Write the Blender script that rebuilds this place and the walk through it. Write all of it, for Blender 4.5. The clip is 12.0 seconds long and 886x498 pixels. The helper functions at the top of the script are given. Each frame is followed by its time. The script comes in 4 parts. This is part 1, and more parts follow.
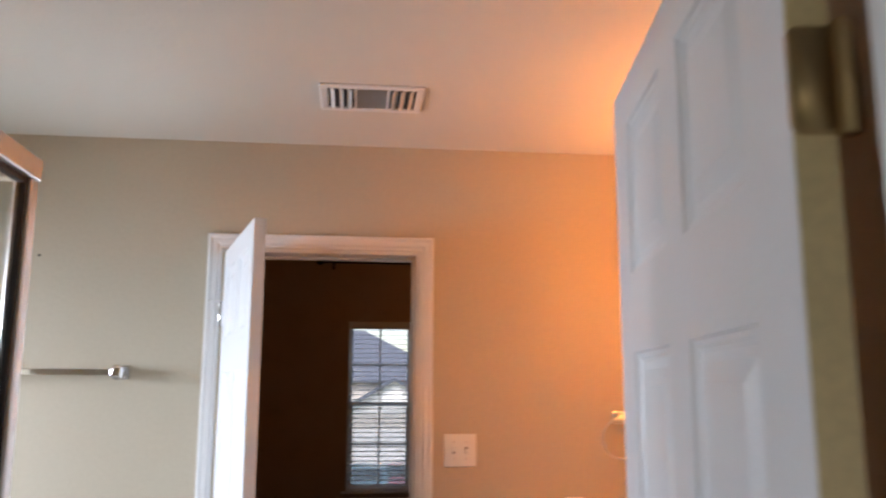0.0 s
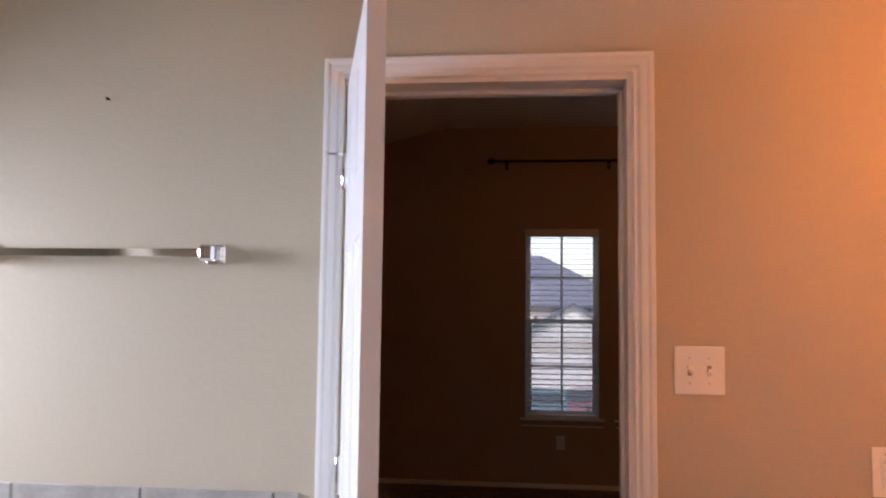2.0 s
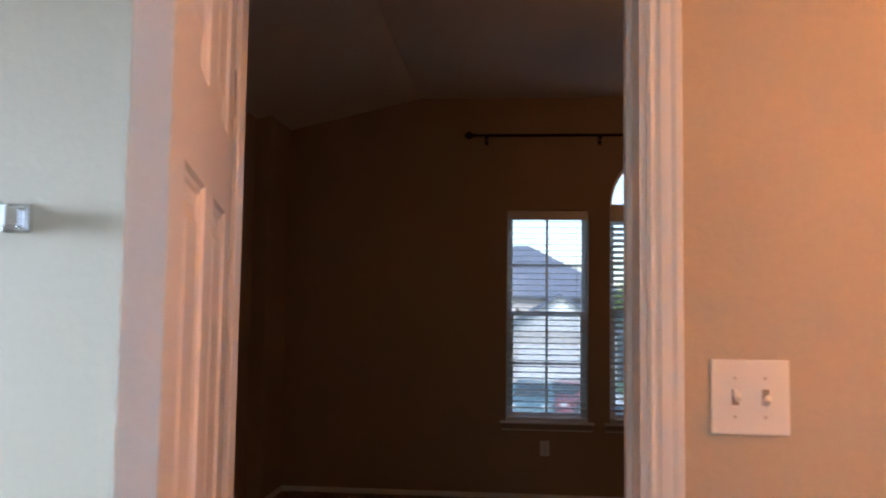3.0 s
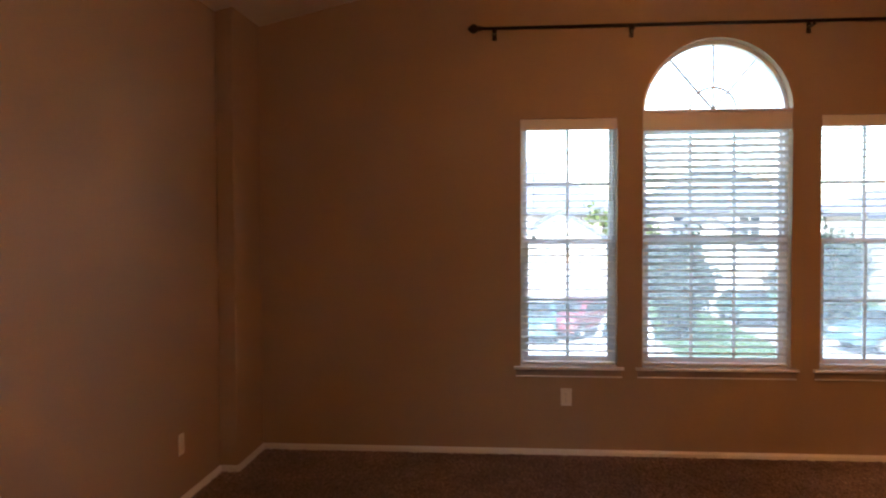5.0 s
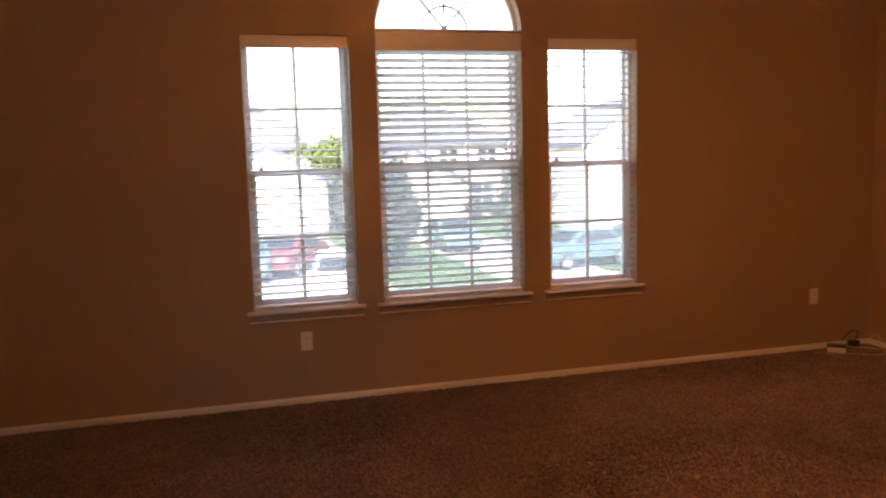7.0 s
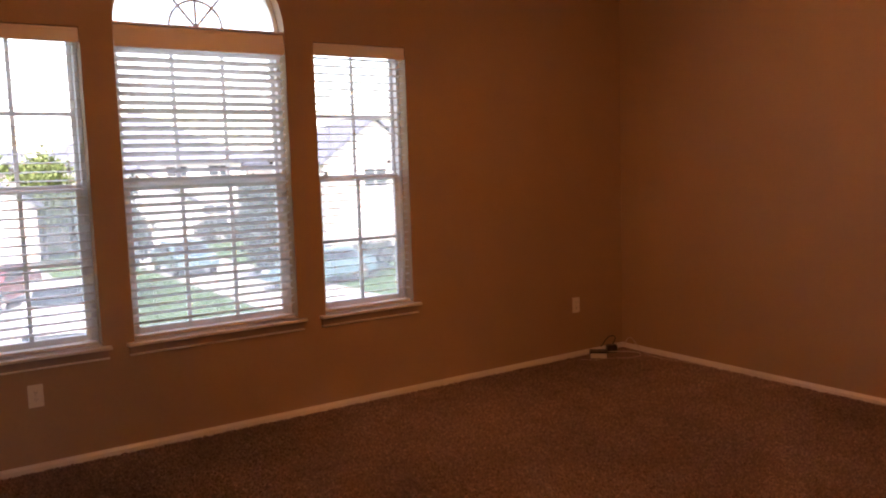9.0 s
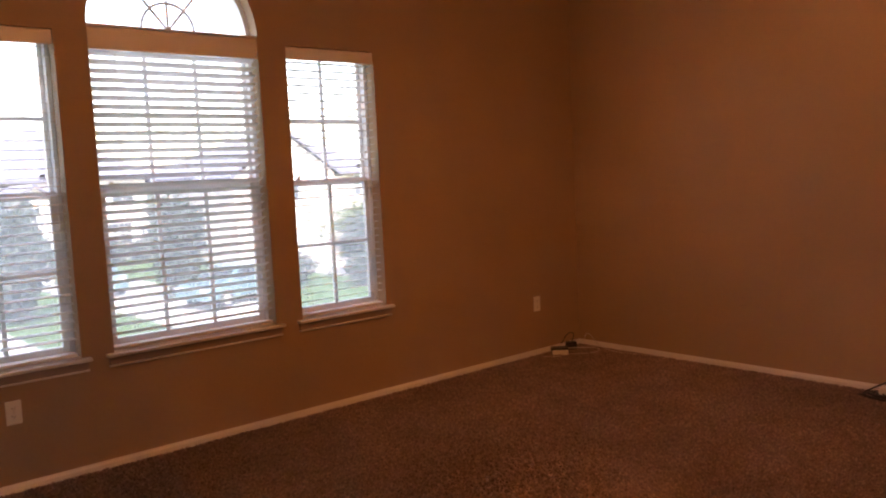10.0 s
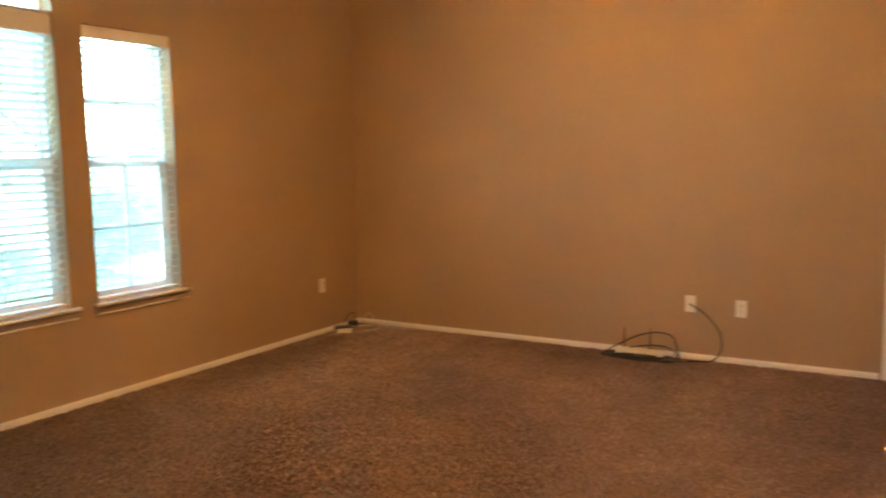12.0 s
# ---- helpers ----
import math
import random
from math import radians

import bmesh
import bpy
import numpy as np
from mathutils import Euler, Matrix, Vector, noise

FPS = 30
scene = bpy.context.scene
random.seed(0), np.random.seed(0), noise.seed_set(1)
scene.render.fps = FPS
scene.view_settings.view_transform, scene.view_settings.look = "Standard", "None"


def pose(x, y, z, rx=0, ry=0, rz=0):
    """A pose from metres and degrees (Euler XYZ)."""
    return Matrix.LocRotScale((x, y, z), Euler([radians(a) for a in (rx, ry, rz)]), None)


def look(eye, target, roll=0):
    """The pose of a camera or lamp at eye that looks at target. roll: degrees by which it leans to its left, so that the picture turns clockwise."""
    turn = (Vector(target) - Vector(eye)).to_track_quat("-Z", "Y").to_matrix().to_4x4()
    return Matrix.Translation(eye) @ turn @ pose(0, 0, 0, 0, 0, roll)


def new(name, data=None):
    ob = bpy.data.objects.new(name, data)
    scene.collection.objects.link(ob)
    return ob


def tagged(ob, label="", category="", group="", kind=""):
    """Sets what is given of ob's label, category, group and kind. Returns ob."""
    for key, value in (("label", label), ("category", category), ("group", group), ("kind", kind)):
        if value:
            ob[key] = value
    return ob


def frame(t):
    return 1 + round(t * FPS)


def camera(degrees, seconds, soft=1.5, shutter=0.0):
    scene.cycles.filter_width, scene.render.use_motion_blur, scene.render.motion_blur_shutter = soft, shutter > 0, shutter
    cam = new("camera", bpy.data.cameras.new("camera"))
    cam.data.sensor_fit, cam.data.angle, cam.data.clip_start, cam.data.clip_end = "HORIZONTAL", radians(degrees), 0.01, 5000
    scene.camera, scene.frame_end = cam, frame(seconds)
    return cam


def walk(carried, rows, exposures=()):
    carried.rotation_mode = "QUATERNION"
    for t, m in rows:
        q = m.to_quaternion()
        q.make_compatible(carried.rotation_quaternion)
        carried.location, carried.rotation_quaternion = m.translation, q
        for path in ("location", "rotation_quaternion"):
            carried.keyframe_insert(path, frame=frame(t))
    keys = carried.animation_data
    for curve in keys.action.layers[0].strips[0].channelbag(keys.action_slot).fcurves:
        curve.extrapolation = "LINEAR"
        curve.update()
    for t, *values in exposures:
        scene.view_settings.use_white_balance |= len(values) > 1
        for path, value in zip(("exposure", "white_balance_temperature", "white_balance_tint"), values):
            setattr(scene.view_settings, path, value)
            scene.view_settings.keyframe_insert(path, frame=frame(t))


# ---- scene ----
cam = camera(57.3, 12.0, soft=2.0, shutter=0.5)
PATH = [
    (0, (0.085, -3.056, 1.525), (0.298, -1.097, 1.869), 0.2),
    (0.5, (0.064, -2.86, 1.503), (0.105, -0.886, 1.824), -0.6),
    (1, (0.061, -2.62, 1.474), (0.006, -0.638, 1.742), -0.9),
    (1.5, (0.082, -2.349, 1.447), (-0.086, -0.364, 1.631), 0.3),
    (2, (0.074, -2.043, 1.434), (-0.14, -0.061, 1.597), 0.7),
    (2.5, (0.111, -1.641, 1.436), (-0.038, 0.347, 1.588), 0.7),
    (3, (0.119, -1.326, 1.444), (-0.065, 0.661, 1.584), 0.8),
    (3.5, (0.081, -0.96, 1.44), (-0.167, 1.022, 1.547), 0.5),
    (3.7, (0.06, -0.84, 1.437), (-0.221, 1.139, 1.513), 0.7),
    (5.3, (-0.02, -0.311, 1.529), (-0.108, 1.685, 1.433), -0.8),
    (5.5, (-0.038, -0.273, 1.523), (-0.027, 1.723, 1.404), -1.1),
    (6, (-0.066, -0.184, 1.505), (0.139, 1.8, 1.351), -1.6),
    (6.5, (-0.127, -0.052, 1.479), (0.302, 1.892, 1.28), -2.1),
    (6.7, (-0.133, 0.005, 1.48), (0.336, 1.937, 1.258), -1.9),
    (8.3, (-0.085, 0.353, 1.474), (0.855, 2.107, 1.268), -1.1),
    (8.5, (-0.12, 0.413, 1.462), (0.905, 2.118, 1.249), -1.2),
    (9, (-0.171, 0.538, 1.453), (0.941, 2.188, 1.248), -1.8),
    (9.5, (-0.289, 0.652, 1.432), (0.891, 2.259, 1.268), -1.9),
    (10, (-0.538, 0.729, 1.4), (0.756, 2.243, 1.219), -2.8),
    (10.5, (-0.767, 0.662, 1.429), (0.556, 2.147, 1.22), -0.6),
    (11, (-0.902, 0.632, 1.388), (0.463, 2.075, 1.153), -1.6),
    (11.5, (-0.99, 0.692, 1.391), (0.534, 1.966, 1.16), -1.9),
    (12, (-1.069, 0.763, 1.401), (0.635, 1.786, 1.176), -1.0),
]
walk(cam, [(t, look(eye, target, roll)) for t, eye, target, roll in PATH],
     exposures=[(0.0, 1.6, 6900, 18), (1.0, 1.24, 6900, 25), (1.6, 1.38, 6950, 27), (2.6, 1.56, 6750, 26), (3.5, 2.35, 4650, -8),
                (5.3, 3.85, 6800, 15), (6.0, 3.85, 7200, 18), (8.4, 3.4, 7600, 29), (9.5, 3.65, 7600, 29), (10.0, 3.65, 7600, 28), (11.0, 4.1, 7400, 20),
                (11.5, 4.4, 6900, 9), (12.0, 5.05, 5800, -21)])

# ---- plan, in metres ----
BX0, BX1, BY0, BY1 = -2.40, 1.33, -2.515, 0.0     # bathroom
BCEIL = 2.46
RX0, RX1, RY0, RY1 = -1.80, 4.44, 0.12, 4.92      # bedroom
RSIDE, RTOP = 2.80, 3.07                          # bedroom ceiling: at its side walls, in the middle
DL, DR, DH = -0.407, 0.326, 2.046                 # bedroom doorway
EL, ER = -0.305, 0.484                            # entry doorway
GROUND = -3.0
SILL = 0.585
WIN = {"a": (0.035, 0.656, 2.19), "b": (0.815, 1.742, 2.225), "c": (1.919, 2.541, 2.19)}

# ---- world, sun, lights ----
world = bpy.data.worlds.new("sky")
scene.world = world
world.use_nodes = True
wn = world.node_tree
bg = wn.nodes["Background"]
sky = wn.nodes.new("ShaderNodeTexSky")
sky.sky_type, sky.sun_disc = "NISHITA", False
sky.sun_elevation, sky.sun_rotation = radians(50), radians(200)
sky.dust_density = 1.5
wn.links.new(sky.outputs[0], bg.inputs[0])
bg.inputs[1].default_value = 0.09

sun = new("sun", bpy.data.lights.new("sun", "SUN"))
sun.data.energy, sun.data.angle, sun.data.color = 1.6, radians(30), (0.90, 0.95, 1.0)
sun.matrix_world = look((0, 0, 0), (0.25, 0.75, -1.0))


def lamp(name, kind, energy, color, m, **more):
    ob = new(name, bpy.data.lights.new(name, kind))
    ob.data.energy, ob.data.color, ob.matrix_world = energy, color, m
    for key, value in more.items():
        if key == "size":
            ob.data.size = value
        elif key == "size_y":
            ob.data.shape, ob.data.size_y = "RECTANGLE", value
        elif key == "spread":
            ob.data.spread = value
        elif key == "radius":
            ob.data.shadow_soft_size = value
    return ob


BULBS = [(1.19, y, 2.14) for y in (-0.40, -0.66, -0.92, -1.18)]
lamp("bath_window_light", "AREA", 19.0, (0.64, 0.80, 1.0), pose(-2.46, -0.72, 1.62, 0, -62, 0), size=0.5, size_y=0.9, spread=radians(125))
# unseen source, added to brighten the entry door leaf
lamp("hall_fill_light", "AREA", 0.22, (0.80, 0.90, 1.0), pose(-0.3, -4.44, 1.90, 68, 0, 0), size=1.1, size_y=0.35)
FAN = (1.32, 2.53, RTOP + 0.015)
FAN_TILT = 50
for turn, watts in ((-8, 5.9), (112, 1.1), (232, 1.6)):
    mouth = pose(*FAN) @ pose(0, 0, -0.60, 0, 0, turn) @ pose(0.055, 0, -0.015, 0, -FAN_TILT, 0) @ pose(0, 0, -0.105)
    lamp("fan_bulb_light", "POINT", watts, (1.0, 0.39, 0.11), mouth, radius=0.03)
# extra lamp out of view, added to the sky's light on the right wall
lamp("window_sky_fill", "AREA", 7.5, (0.84, 0.92, 1.0), look((0.4, 6.6, 3.9), (2.6, 4.2, 1.2)), size=3.6, size_y=1.0)


# ---- materials ----
def mat(name, color, rough=0.6, metal=0.0, vary=0.08, scale=6.0, fine=0.0, fine_scale=300.0, bump=0.0, bump_scale=120.0, spec=0.5, coat=0.0):
    m = bpy.data.materials.new(name)
    m.use_nodes = True
    nt = m.node_tree
    b = nt.nodes["Principled BSDF"]
    b.inputs["Roughness"].default_value = rough
    b.inputs["Metallic"].default_value = metal
    b.inputs["Specular IOR Level"].default_value = spec
    b.inputs["Coat Weight"].default_value = coat
    co = nt.nodes.new("ShaderNodeTexCoord")
    n1 = nt.nodes.new("ShaderNodeTexNoise")
    n1.inputs["Scale"].default_value, n1.inputs["Detail"].default_value = scale, 5.0
    nt.links.new(co.outputs["Object"], n1.inputs["Vector"])
    mix = nt.nodes.new("ShaderNodeMix")
    mix.data_type = "RGBA"
    nt.links.new(n1.outputs["Fac"], mix.inputs["Factor"])
    lo = [c * (1 - vary) for c in color]
    hi = [min(1, c * (1 + vary)) for c in color]
    mix.inputs[6].default_value, mix.inputs[7].default_value = (*lo, 1), (*hi, 1)
    out = mix.outputs[2]
    if fine:
        n2 = nt.nodes.new("ShaderNodeTexNoise")
        n2.inputs["Scale"].default_value, n2.inputs["Detail"].default_value = fine_scale, 3.0
        nt.links.new(co.outputs["Object"], n2.inputs["Vector"])
        r = nt.nodes.new("ShaderNodeMapRange")
        r.inputs["From Min"].default_value, r.inputs["From Max"].default_value = 0.3, 0.7
        r.inputs["To Min"].default_value, r.inputs["To Max"].default_value = 1 - fine, 1 + fine
        nt.links.new(n2.outputs["Fac"], r.inputs["Value"])
        mul = nt.nodes.new("ShaderNodeVectorMath")
        mul.operation = "SCALE"
        nt.links.new(out, mul.inputs[0])
        nt.links.new(r.outputs[0], mul.inputs["Scale"])
        out = mul.outputs[0]
    nt.links.new(out, b.inputs["Base Color"])
    if bump:
        n3 = nt.nodes.new("ShaderNodeTexNoise")
        n3.inputs["Scale"].default_value, n3.inputs["Detail"].default_value = bump_scale, 4.0
        nt.links.new(co.outputs["Object"], n3.inputs["Vector"])
        bp = nt.nodes.new("ShaderNodeBump")
        bp.inputs["Strength"].default_value, bp.inputs["Distance"].default_value = bump, 0.01
        nt.links.new(n3.outputs["Fac"], bp.inputs["Height"])
        nt.links.new(bp.outputs[0], b.inputs["Normal"])
    return m


def glass_mat(name, tint=(1, 1, 1), gloss=0.06):
    m = bpy.data.materials.new(name)
    m.use_nodes = True
    nt = m.node_tree
    for n in list(nt.nodes):
        nt.nodes.remove(n)
    out = nt.nodes.new("ShaderNodeOutputMaterial")
    tr, gl = nt.nodes.new("ShaderNodeBsdfTransparent"), nt.nodes.new("ShaderNodeBsdfGlossy")
    tr.inputs[0].default_value = (*tint, 1)
    gl.inputs["Roughness"].default_value = 0.01
    fr = nt.nodes.new("ShaderNodeFresnel")
    fr.inputs["IOR"].default_value = 1.45
    mx = nt.nodes.new("ShaderNodeMixShader")
    nt.links.new(fr.outputs[0], mx.inputs[0])
    nt.links.new(tr.outputs[0], mx.inputs[1])
    nt.links.new(gl.outputs[0], mx.inputs[2])
    nt.links.new(mx.outputs[0], out.inputs[0])
    return m


def clear_mat(name):
    m = bpy.data.materials.new(name)
    m.use_nodes = True
    nt = m.node_tree
    for n in list(nt.nodes):
        nt.nodes.remove(n)
    out, tr = nt.nodes.new("ShaderNodeOutputMaterial"), nt.nodes.new("ShaderNodeBsdfTransparent")
    tr.inputs[0].default_value = (0.985, 0.99, 0.985, 1)
    nt.links.new(tr.outputs[0], out.inputs[0])
    return m


def screen_mat(name):
    m = bpy.data.materials.new(name)
    m.use_nodes = True
    nt = m.node_tree
    b = nt.nodes["Principled BSDF"]
    b.inputs["Base Color"].default_value, b.inputs["Roughness"].default_value = (0.42, 0.44, 0.46, 1), 0.8
    tr, mx = nt.nodes.new("ShaderNodeBsdfTransparent"), nt.nodes.new("ShaderNodeMixShader")
    tl, m2 = nt.nodes.new("ShaderNodeBsdfTranslucent"), nt.nodes.new("ShaderNodeMixShader")
    tl.inputs[0].default_value = (0.5, 0.52, 0.54, 1)
    mx.inputs[0].default_value, m2.inputs[0].default_value = 0.34, 0.6
    nt.links.new(b.outputs[0], m2.inputs[1])
    nt.links.new(tl.outputs[0], m2.inputs[2])
    nt.links.new(tr.outputs[0], mx.inputs[1])
    nt.links.new(m2.outputs[0], mx.inputs[2])
    nt.links.new(mx.outputs[0], nt.nodes["Material Output"].inputs[0])
    return m


def globe_mat(name, color, strength):
    m = bpy.data.materials.new(name)
    m.use_nodes = True
    b = m.node_tree.nodes["Principled BSDF"]
    b.inputs["Base Color"].default_value, b.inputs["Roughness"].default_value = (0.85, 0.82, 0.76, 1), 0.4
    b.inputs["Emission Color"].default_value, b.inputs["Emission Strength"].default_value = (*color, 1), strength
    return m


PAINT = mat("beige_wall_paint", (0.50, 0.43, 0.32), 0.62, vary=0.03, scale=1.3, bump=0.10, bump_scale=55, fine=0.02, fine_scale=60, spec=0.3)
BEDPAINT = mat("tan_bedroom_paint", (0.39, 0.283, 0.18), 0.6, vary=0.03, scale=1.3, bump=0.10, bump_scale=55, fine=0.02, fine_scale=60, spec=0.3)
CEIL = mat("ceiling_paint", (0.70, 0.665, 0.59), 0.85, vary=0.03, scale=1.5, bump=0.12, bump_scale=45, spec=0.2)
WHITE = mat("white_trim_paint", (0.80, 0.79, 0.77), 0.32, vary=0.02, scale=4, bump=0.03, bump_scale=40)
DOORW = mat("white_door_paint", (0.75, 0.75, 0.75), 0.38, vary=0.02, scale=3, bump=0.08, bump_scale=90)
VINYL = mat("white_vinyl", (0.80, 0.82, 0.82), 0.35, vary=0.02)
SLAT = mat("white_blind_slat", (0.78, 0.77, 0.74), 0.42, vary=0.03, scale=10)
# dark tone with shade put into it, for aprons and toggle slots
TAUPE_SHADE = mat("taupe_painted_shade", (0.30, 0.24, 0.20), 0.4, vary=0.04)
PLATE = mat("white_plate_plastic", (0.82, 0.80, 0.75), 0.30, vary=0.015)
SLOT = mat("dark_slot", (0.03, 0.03, 0.03), 0.6)
CHROME = mat("chrome", (0.85, 0.85, 0.86), 0.08, 1.0, vary=0.02)
NICKEL = mat("satin_nickel", (0.62, 0.58, 0.52), 0.28, 1.0, vary=0.05)
BRASS = mat("aged_brass_hinge", (0.44, 0.32, 0.17), 0.5, 1.0, vary=0.15, scale=40)
ALU = mat("polished_aluminium_frame", (0.84, 0.79, 0.74), 0.34, 1.0, vary=0.04, scale=9, fine=0.03, fine_scale=90)
GASKET = mat("black_rubber_gasket", (0.012, 0.012, 0.013), 0.6)
GLASS = glass_mat("window_glass")
CLEAR = clear_mat("glass_far_face")
SCREEN = screen_mat("insect_screen_haze")
SHOWERGLASS = glass_mat("shower_glass", (0.94, 0.97, 0.96))
MIRROR = mat("mirror_silver", (0.92, 0.93, 0.93), 0.0, 1.0, vary=0.0)
TILE = mat("grey_beige_stone_tile", (0.36, 0.335, 0.30), 0.35, vary=0.55, scale=11, fine=0.08, fine_scale=60, bump=0.05, bump_scale=30)
GROUT = mat("grey_grout", (0.16, 0.15, 0.14), 0.9, vary=0.06)
FLOORT = mat("bath_floor_tile", (0.36, 0.31, 0.26), 0.4, vary=0.15, scale=7)
CARPET = mat("brown_carpet", (0.24, 0.178, 0.157), 0.95, vary=0.22, scale=5, fine=0.35, fine_scale=140, bump=1.0, bump_scale=180, spec=0.05)
PILE = mat("carpet_tuft", (0.30, 0.222, 0.192), 0.95, vary=0.34, scale=4.0, fine=0.32, fine_scale=62, spec=0.05)
nt = PILE.node_tree
geo, ramp, mul = nt.nodes.new("ShaderNodeNewGeometry"), nt.nodes.new("ShaderNodeMapRange"), nt.nodes.new("ShaderNodeVectorMath")
ramp.inputs["To Min"].default_value, ramp.inputs["To Max"].default_value = 0.72, 1.26
mul.operation = "SCALE"
nt.links.new(geo.outputs["Random Per Island"], ramp.inputs["Value"])
old = nt.nodes["Principled BSDF"].inputs["Base Color"].links[0].from_socket
nt.links.new(old, mul.inputs[0])
nt.links.new(ramp.outputs[0], mul.inputs["Scale"])
nt.links.new(mul.outputs[0], nt.nodes["Principled BSDF"].inputs["Base Color"])
EDGEW = mat("bare_edge_and_lit_strip", (0.66, 0.52, 0.29), 0.6, vary=0.12, scale=9, fine=0.06, fine_scale=90)
DARKMETAL = mat("dark_bronze_metal", (0.03, 0.024, 0.02), 0.4, 0.7, vary=0.1)
BLACKPL = mat("black_plastic", (0.015, 0.015, 0.016), 0.35, vary=0.1)
CABLE = mat("black_cable_jacket", (0.02, 0.018, 0.017), 0.5)
WHITECABLE = mat("white_cable_jacket", (0.65, 0.62, 0.56), 0.5)
BLADE = mat("taupe_fan_blade", (0.20, 0.165, 0.14), 0.5, vary=0.2, scale=12)
STONE = mat("cultured_marble", (0.74, 0.71, 0.65), 0.15, vary=0.05, scale=5)
CABW = mat("cabinet_wood", (0.20, 0.11, 0.06), 0.4, vary=0.2, scale=8)
SHADE = globe_mat("lit_frosted_bell", (1.0, 0.335, 0.07), 10.0)
BULB = globe_mat("lit_bulb", (1.0, 0.335, 0.07), 20.0)
TULIP = globe_mat("lit_tulip_glass", (1.0, 0.39, 0.11), 2.8)
GRASS = mat("lawn_grass", (0.06, 0.115, 0.04), 0.9, vary=0.35, scale=0.6, fine=0.3, fine_scale=14, bump=0.6, bump_scale=30, spec=0.1)
CONC = mat("pale_concrete", (0.46, 0.45, 0.42), 0.85, vary=0.10, scale=0.8, fine=0.05, fine_scale=20)
ASPH = mat("asphalt", (0.07, 0.07, 0.072), 0.9, vary=0.15, scale=0.5, fine=0.15, fine_scale=40)
BRICKM = mat("pale_brick_facade", (0.60, 0.55, 0.49), 0.85, vary=0.14, scale=3, fine=0.15, fine_scale=12)
STUCCO = mat("white_siding", (0.78, 0.77, 0.75), 0.8, vary=0.05, scale=2)
ROOF = mat("grey_shingle_roof", (0.10, 0.112, 0.14), 0.9, vary=0.18, scale=2, fine=0.2, fine_scale=6)
DARKWIN = mat("dark_window_pane", (0.05, 0.065, 0.075), 0.08, vary=0.1)
BARK = mat("tree_bark", (0.10, 0.07, 0.05), 0.9, vary=0.3, scale=8, bump=0.6, bump_scale=20)
LEAF = mat("tree_foliage", (0.042, 0.066, 0.05), 0.7, vary=0.25, scale=1.2)
LEAF2 = mat("yellow_green_foliage", (0.085, 0.12, 0.03), 0.7, vary=0.35, scale=1.2)
RUBBER = mat("tyre_rubber", (0.02, 0.02, 0.02), 0.8)
REDP = mat("red_car_paint", (0.27, 0.06, 0.07), 0.25, coat=0.6, vary=0.03)
TEALP = mat("teal_car_paint", (0.10, 0.19, 0.22), 0.25, coat=0.6, vary=0.03)
WHITEP = mat("white_car_paint", (0.75, 0.75, 0.75), 0.25, coat=0.6, vary=0.02)


# ---- mesh helpers ----
def link(name, bm, material, smooth=False):
    me = bpy.data.meshes.new(name)
    bmesh.ops.recalc_face_normals(bm, faces=bm.faces)
    bm.to_mesh(me)
    bm.free()
    if smooth:
        for p in me.polygons:
            p.use_smooth = True
    me.materials.append(material)
    return new(name, me)


def part(name, bm, material, parent, label="", smooth=False):
    ob = link(name, bm, material, smooth)
    ob.parent = parent
    if label:
        tagged(ob, label)
    return ob


def base(name, m, label, category, group="", kind=""):
    ob = new(name)
    ob.empty_display_size = 0.05
    ob.matrix_world = m
    return tagged(ob, label, category, group, kind)


def struct(name, bm, material, label, category, smooth=False):
    return tagged(link(name, bm, material, smooth), label, category, "", "structure")


def add_box(bm, x0, x1, y0, y1, z0, z1, bevel=0.0, seg=1):
    c = ((x0 + x1) / 2, (y0 + y1) / 2, (z0 + z1) / 2)
    got = bmesh.ops.create_cube(bm, size=1.0, matrix=Matrix.Translation(c) @ Matrix.Diagonal((abs(x1 - x0), abs(y1 - y0), abs(z1 - z0), 1)))
    if bevel:
        edges = list({e for v in got["verts"] for e in v.link_edges})
        bmesh.ops.bevel(bm, geom=edges, offset=bevel, segments=seg, affect="EDGES", profile=0.6)
    return bm


def box(x0, x1, y0, y1, z0, z1, bevel=0.0, seg=1):
    return add_box(bmesh.new(), x0, x1, y0, y1, z0, z1, bevel, seg)


def add_lathe(bm, profile, m=None, n=20, caps=True):
    """Turns (radius, height) pairs about z."""
    m = m or Matrix.Identity(4)
    rings = []
    for r, h in profile:
        rings.append([bm.verts.new(m @ Vector((r * math.cos(6.283185 * i / n), r * math.sin(6.283185 * i / n), h))) for i in range(n)])
    for a, b in zip(rings, rings[1:]):
        for i in range(n):
            bm.faces.new((a[i], a[(i + 1) % n], b[(i + 1) % n], b[i]))
    for ring in (rings[0], rings[-1]) if caps else ():
        if profile[0 if ring is rings[0] else -1][0] > 1e-4:
            bm.faces.new(ring)
    return bm


